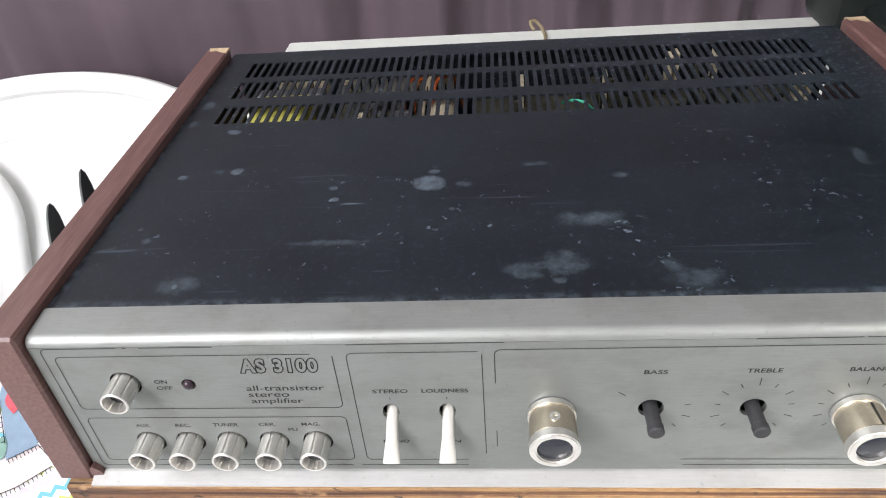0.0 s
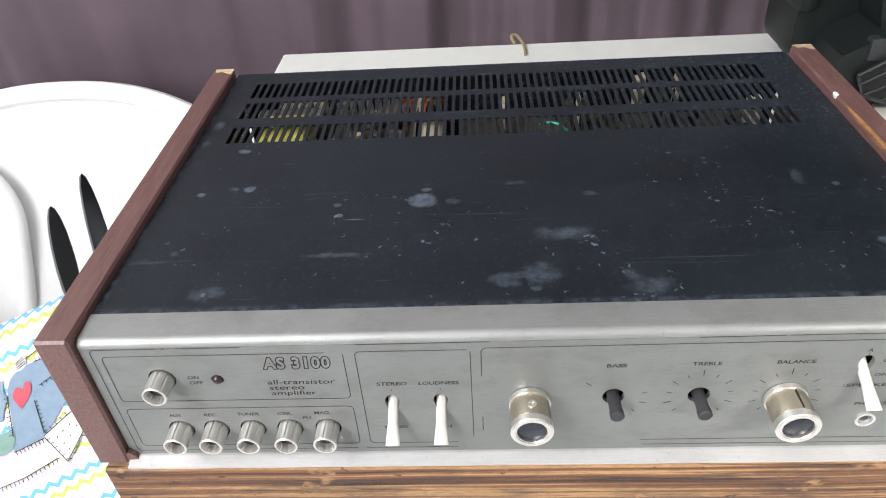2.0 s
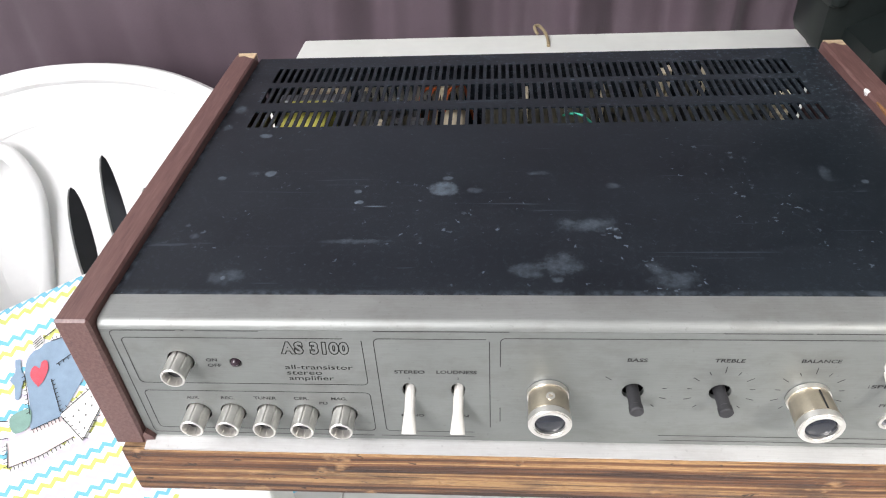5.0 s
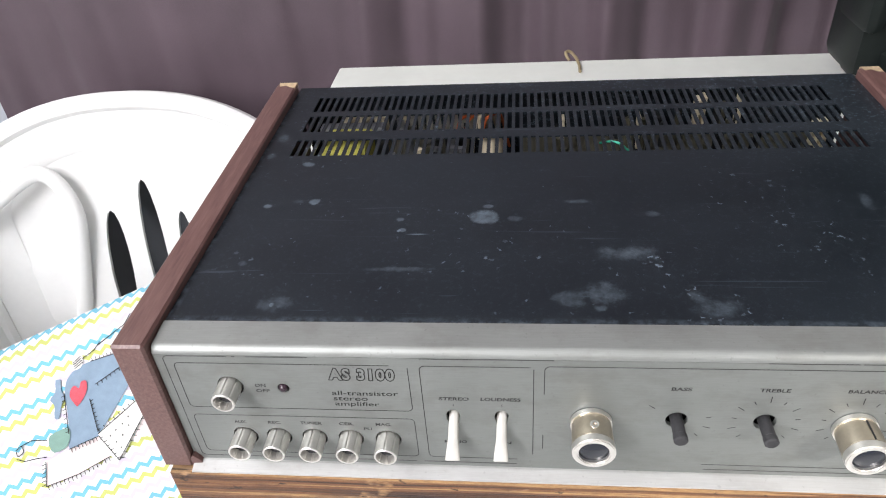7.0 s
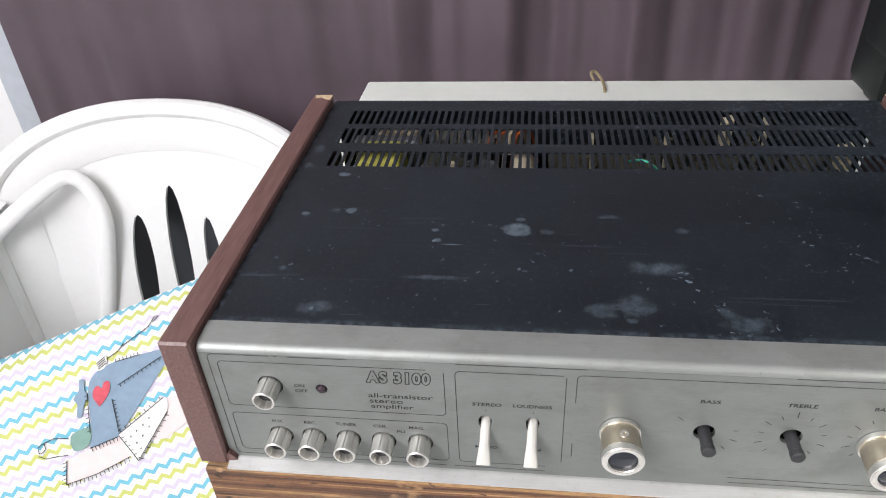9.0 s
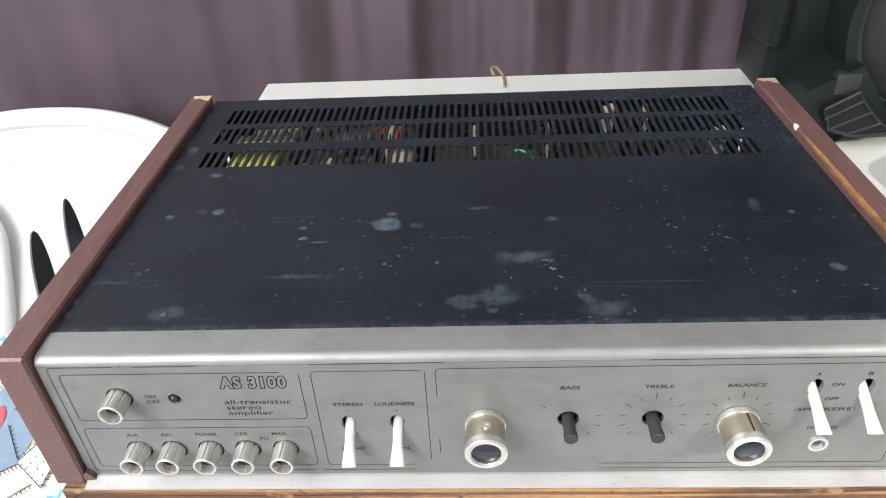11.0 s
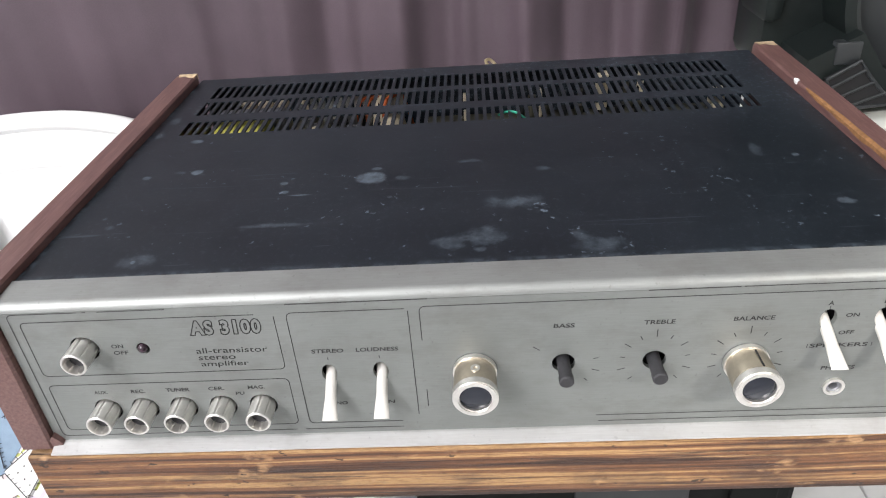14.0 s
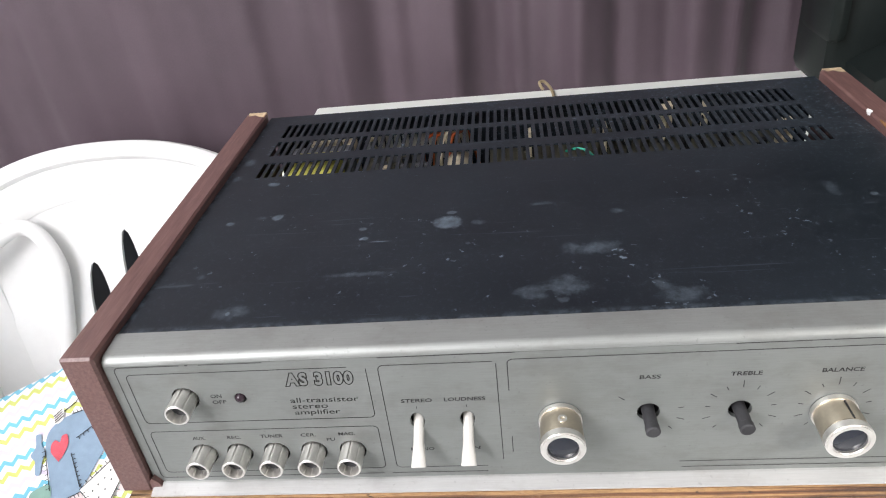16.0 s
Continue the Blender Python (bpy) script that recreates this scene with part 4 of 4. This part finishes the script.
# applique: a sewing machine in cloth
patch([(0.100, 0.060), (0.129, 0.056), (0.156, 0.053), (0.172, 0.054), (0.184, 0.060), (0.191, 0.072), (0.195, 0.090), (0.201, 0.110), (0.206, 0.124), (0.190, 0.125), (0.175, 0.123), (0.173, 0.104), (0.170, 0.087), (0.160, 0.076), (0.138, 0.067), (0.100, 0.068)], "denim", "applique_body", 0.0012, "blue-grey cloth sewing machine shape")
patch([(0.184, 0.089), (0.187, 0.078), (0.184, 0.071), (0.179, 0.069), (0.176, 0.073), (0.172, 0.068), (0.167, 0.069), (0.169, 0.077), (0.177, 0.085)], "red", "applique_heart", 0.0022, "red dotted cloth heart")
patch([(0.230, 0.126), (0.206, 0.124), (0.177, 0.124), (0.173, 0.147), (0.207, 0.150), (0.238, 0.148)], "pink", "applique_base", 0.0012, "pale pink cloth base")
patch([(0.176, 0.122), (0.156, 0.114), (0.122, 0.105), (0.124, 0.120), (0.149, 0.141), (0.167, 0.154), (0.173, 0.146)], "cream", "applique_patch", 0.0022, "cream spotted cloth patch")
patch([(0.100, 0.110), (0.122, 0.106), (0.124, 0.120), (0.147, 0.140), (0.135, 0.144), (0.100, 0.135)], "pink", "applique_base", 0.0012)
patch([(0.222, 0.112), (0.217, 0.104), (0.199, 0.105), (0.206, 0.120), (0.220, 0.121)], "green", "applique_bobbin", 0.0020, "sage green cloth bobbin")
patch([(0.195, 0.056), (0.190, 0.058), (0.193, 0.067), (0.192, 0.075), (0.198, 0.082), (0.204, 0.092), (0.208, 0.090), (0.204, 0.079), (0.206, 0.072), (0.199, 0.067)], "denim", "applique_wheel", 0.0016)
patch([(0.174, 0.046), (0.163, 0.042), (0.165, 0.053), (0.174, 0.055)], "cream", "applique_spool", 0.0016)


def blanket_stitch(a, b, inward, n):
    """A row of short threads along an edge."""
    sew([a, b], 0.0024, 0.00045)
    for k in range(n):
        t = (k + 0.5) / n
        u, v = a[0] + (b[0] - a[0]) * t, a[1] + (b[1] - a[1]) * t
        sew([(u, v), (u + inward[0], v + inward[1])], 0.0026, 0.0004)


blanket_stitch((0.206, 0.124), (0.177, 0.124), (0.0, 0.004), 8)
blanket_stitch((0.238, 0.148), (0.207, 0.150), (0.0005, 0.004), 8)
blanket_stitch((0.207, 0.150), (0.173, 0.147), (0.0, 0.004), 8)
blanket_stitch((0.230, 0.126), (0.238, 0.148), (0.004, 0.0), 6)
blanket_stitch((0.156, 0.053), (0.129, 0.056), (0.0, -0.003), 7)
blanket_stitch((0.201, 0.110), (0.191, 0.072), (0.003, 0.0), 9)
blanket_stitch((0.170, 0.087), (0.175, 0.120), (-0.003, 0.0), 8)
blanket_stitch((0.160, 0.076), (0.110, 0.066), (0.0, 0.003), 10)
blanket_stitch((0.176, 0.122), (0.122, 0.105), (0.001, -0.003), 9)
blanket_stitch((0.167, 0.154), (0.124, 0.120), (-0.003, 0.002), 9)
blanket_stitch((0.176, 0.124), (0.167, 0.154), (-0.003, 0.0), 6)
for u, v in ((0.165, 0.128), (0.158, 0.125), (0.150, 0.122), (0.162, 0.136), (0.154, 0.132), (0.145, 0.126), (0.160, 0.143), (0.142, 0.118)):
    sew([(u, v), (u + 0.0008, v + 0.0012)], 0.0032, 0.0006)
sew(closed([(0.252, 0.104), (0.246, 0.102), (0.246, 0.108), (0.252, 0.110)]), 0.0016, 0.0005)
sew([(0.246, 0.102), (0.236, 0.101), (0.222, 0.107)], 0.0016, 0.0005)
sew([(0.254, 0.112), (0.248, 0.117), (0.238, 0.119), (0.228, 0.122)], 0.0016, 0.0005)
sew([(0.163, 0.047), (0.150, 0.044), (0.142, 0.038), (0.146, 0.041), (0.128, 0.036), (0.114, 0.032), (0.106, 0.024), (0.102, 0.025), (0.109, 0.029)], 0.0020, 0.0005)
for k in range(4):
    sew([(0.1735, 0.0475 + 0.002 * k), (0.1640, 0.0440 + 0.0022 * k)], 0.0026, 0.0004)

# ---------------------------------------------------------------- fan and case behind, on the table
fan = thing("desk_fan", (0.6030, 0.40, 0.755), "dark green-black plastic desk fan standing on the white table", "fan")


def upright(bm, x, y, z):
    """Lays a turned shape so that it faces the room, from the fan's foot."""
    return forward(bm, x, y, z)


RING_Z = 0.107
part("ring", upright(ring_of(0.0905, 0.0995, -0.030, 0.046, 64), 0, 0, RING_Z), "fan", fan, "round fan housing", True)
part("inner_ring", upright(ring_of(0.0850, 0.0900, 0.0, 0.040, 64), 0, 0, RING_Z), "fan_grey", fan, "", True)
part("front_disc", upright(lathe([(0.0845, 0.0), (0.0845, 0.022), (0.060, 0.030), (0.025, 0.034)], 48), 0, 0, RING_Z), "fan_grey", fan, "grey round front cover", True)
part("housing", box(-0.146, 0.13, -0.004, 0.070, 0.030, 0.29, 0.012), "fan", fan, "", True)
part("column", box(-0.150, -0.132, -0.016, 0.05, 0.075, 0.29, 0.008), "fan", fan, "", True)
part("base", box(-0.125, 0.15, -0.058, 0.08, 0.010, 0.036, 0.010), "fan", fan, "", True)
for fx in (-0.092, 0.11):
    part("foot", upright(lathe([(0.012, -0.02), (0.013, 0.0), (0.013, 0.014), (0.010, 0.018)], 24), fx, -0.034, 0.0132), "black", fan, "", True)
part("plate", box(-0.1050, -0.0840, -0.0605, -0.050, 0.0510, 0.0700, 0.002), "fan_grey", fan, "grey plastic plate", True)
vent = [(-0.110, 0.0410), (-0.0855, 0.0555), (-0.0770, 0.0440), (-0.0650, 0.0310), (-0.0480, 0.0175), (-0.0805, 0.0160), (-0.1020, 0.0230)]
# Solid sheet; the shade of the vent's opening is painted near-black.
vent_frame = part("vent", thicken(flat_with_holes(vent, []), 0.004), "hole", fan, "slanted vent, its shaded opening filled with a near-black sheet")
vent_frame.location = (0, -0.0640, 0)
loop = [Vector((x, -0.0645, z)) for x, z in vent]
part("vent_rim", tube(loop + [loop[0]], 0.0016, 8), "fan_grey", fan, "", True)
for (x0, z0), (x1, z1) in (((-0.108, 0.0325), (-0.0800, 0.0480)), ((-0.101, 0.0240), (-0.0710, 0.0375)), ((-0.085, 0.0185), (-0.0600, 0.0275))):
    part("vent_bar", tube([(x0, -0.0650, z0), (x1, -0.0650, z1)], 0.0013, 8), "fan_grey", fan, "", True)
shroud = flat_with_holes([(-0.128, 0.0150), (-0.125, 0.0560), (-0.085, 0.0760), (-0.040, 0.0150)], [])
shroud_ob = part("shroud", thicken(shroud, 0.055), "fan", fan)
shroud_ob.location = (0, -0.0590, 0)

big_case = thing("black_case", (0.613, 0.49, 0.755), "tall matt black case standing behind the fan", "case")
part("body", box(-0.108, 0.40, -0.03, 0.03, 0.0, 0.62, 0.008), "black", big_case)
part("corner_strip", box(-0.111, -0.100, -0.033, -0.022, 0.0, 0.62, 0.003), "fan", big_case)

dish = lathe([(0.030, 0.0), (0.036, 0.003), (0.038, 0.012), (0.035, 0.018), (0.028, 0.020)], 40)
bmesh.ops.transform(dish, matrix=Matrix.Translation((0.570, 0.268, 0.755)), verts=dish.verts)
tagged(part("plastic_stand", dish, "fan", None, "", True), "low round dark green plastic stand on the white table", "stand")
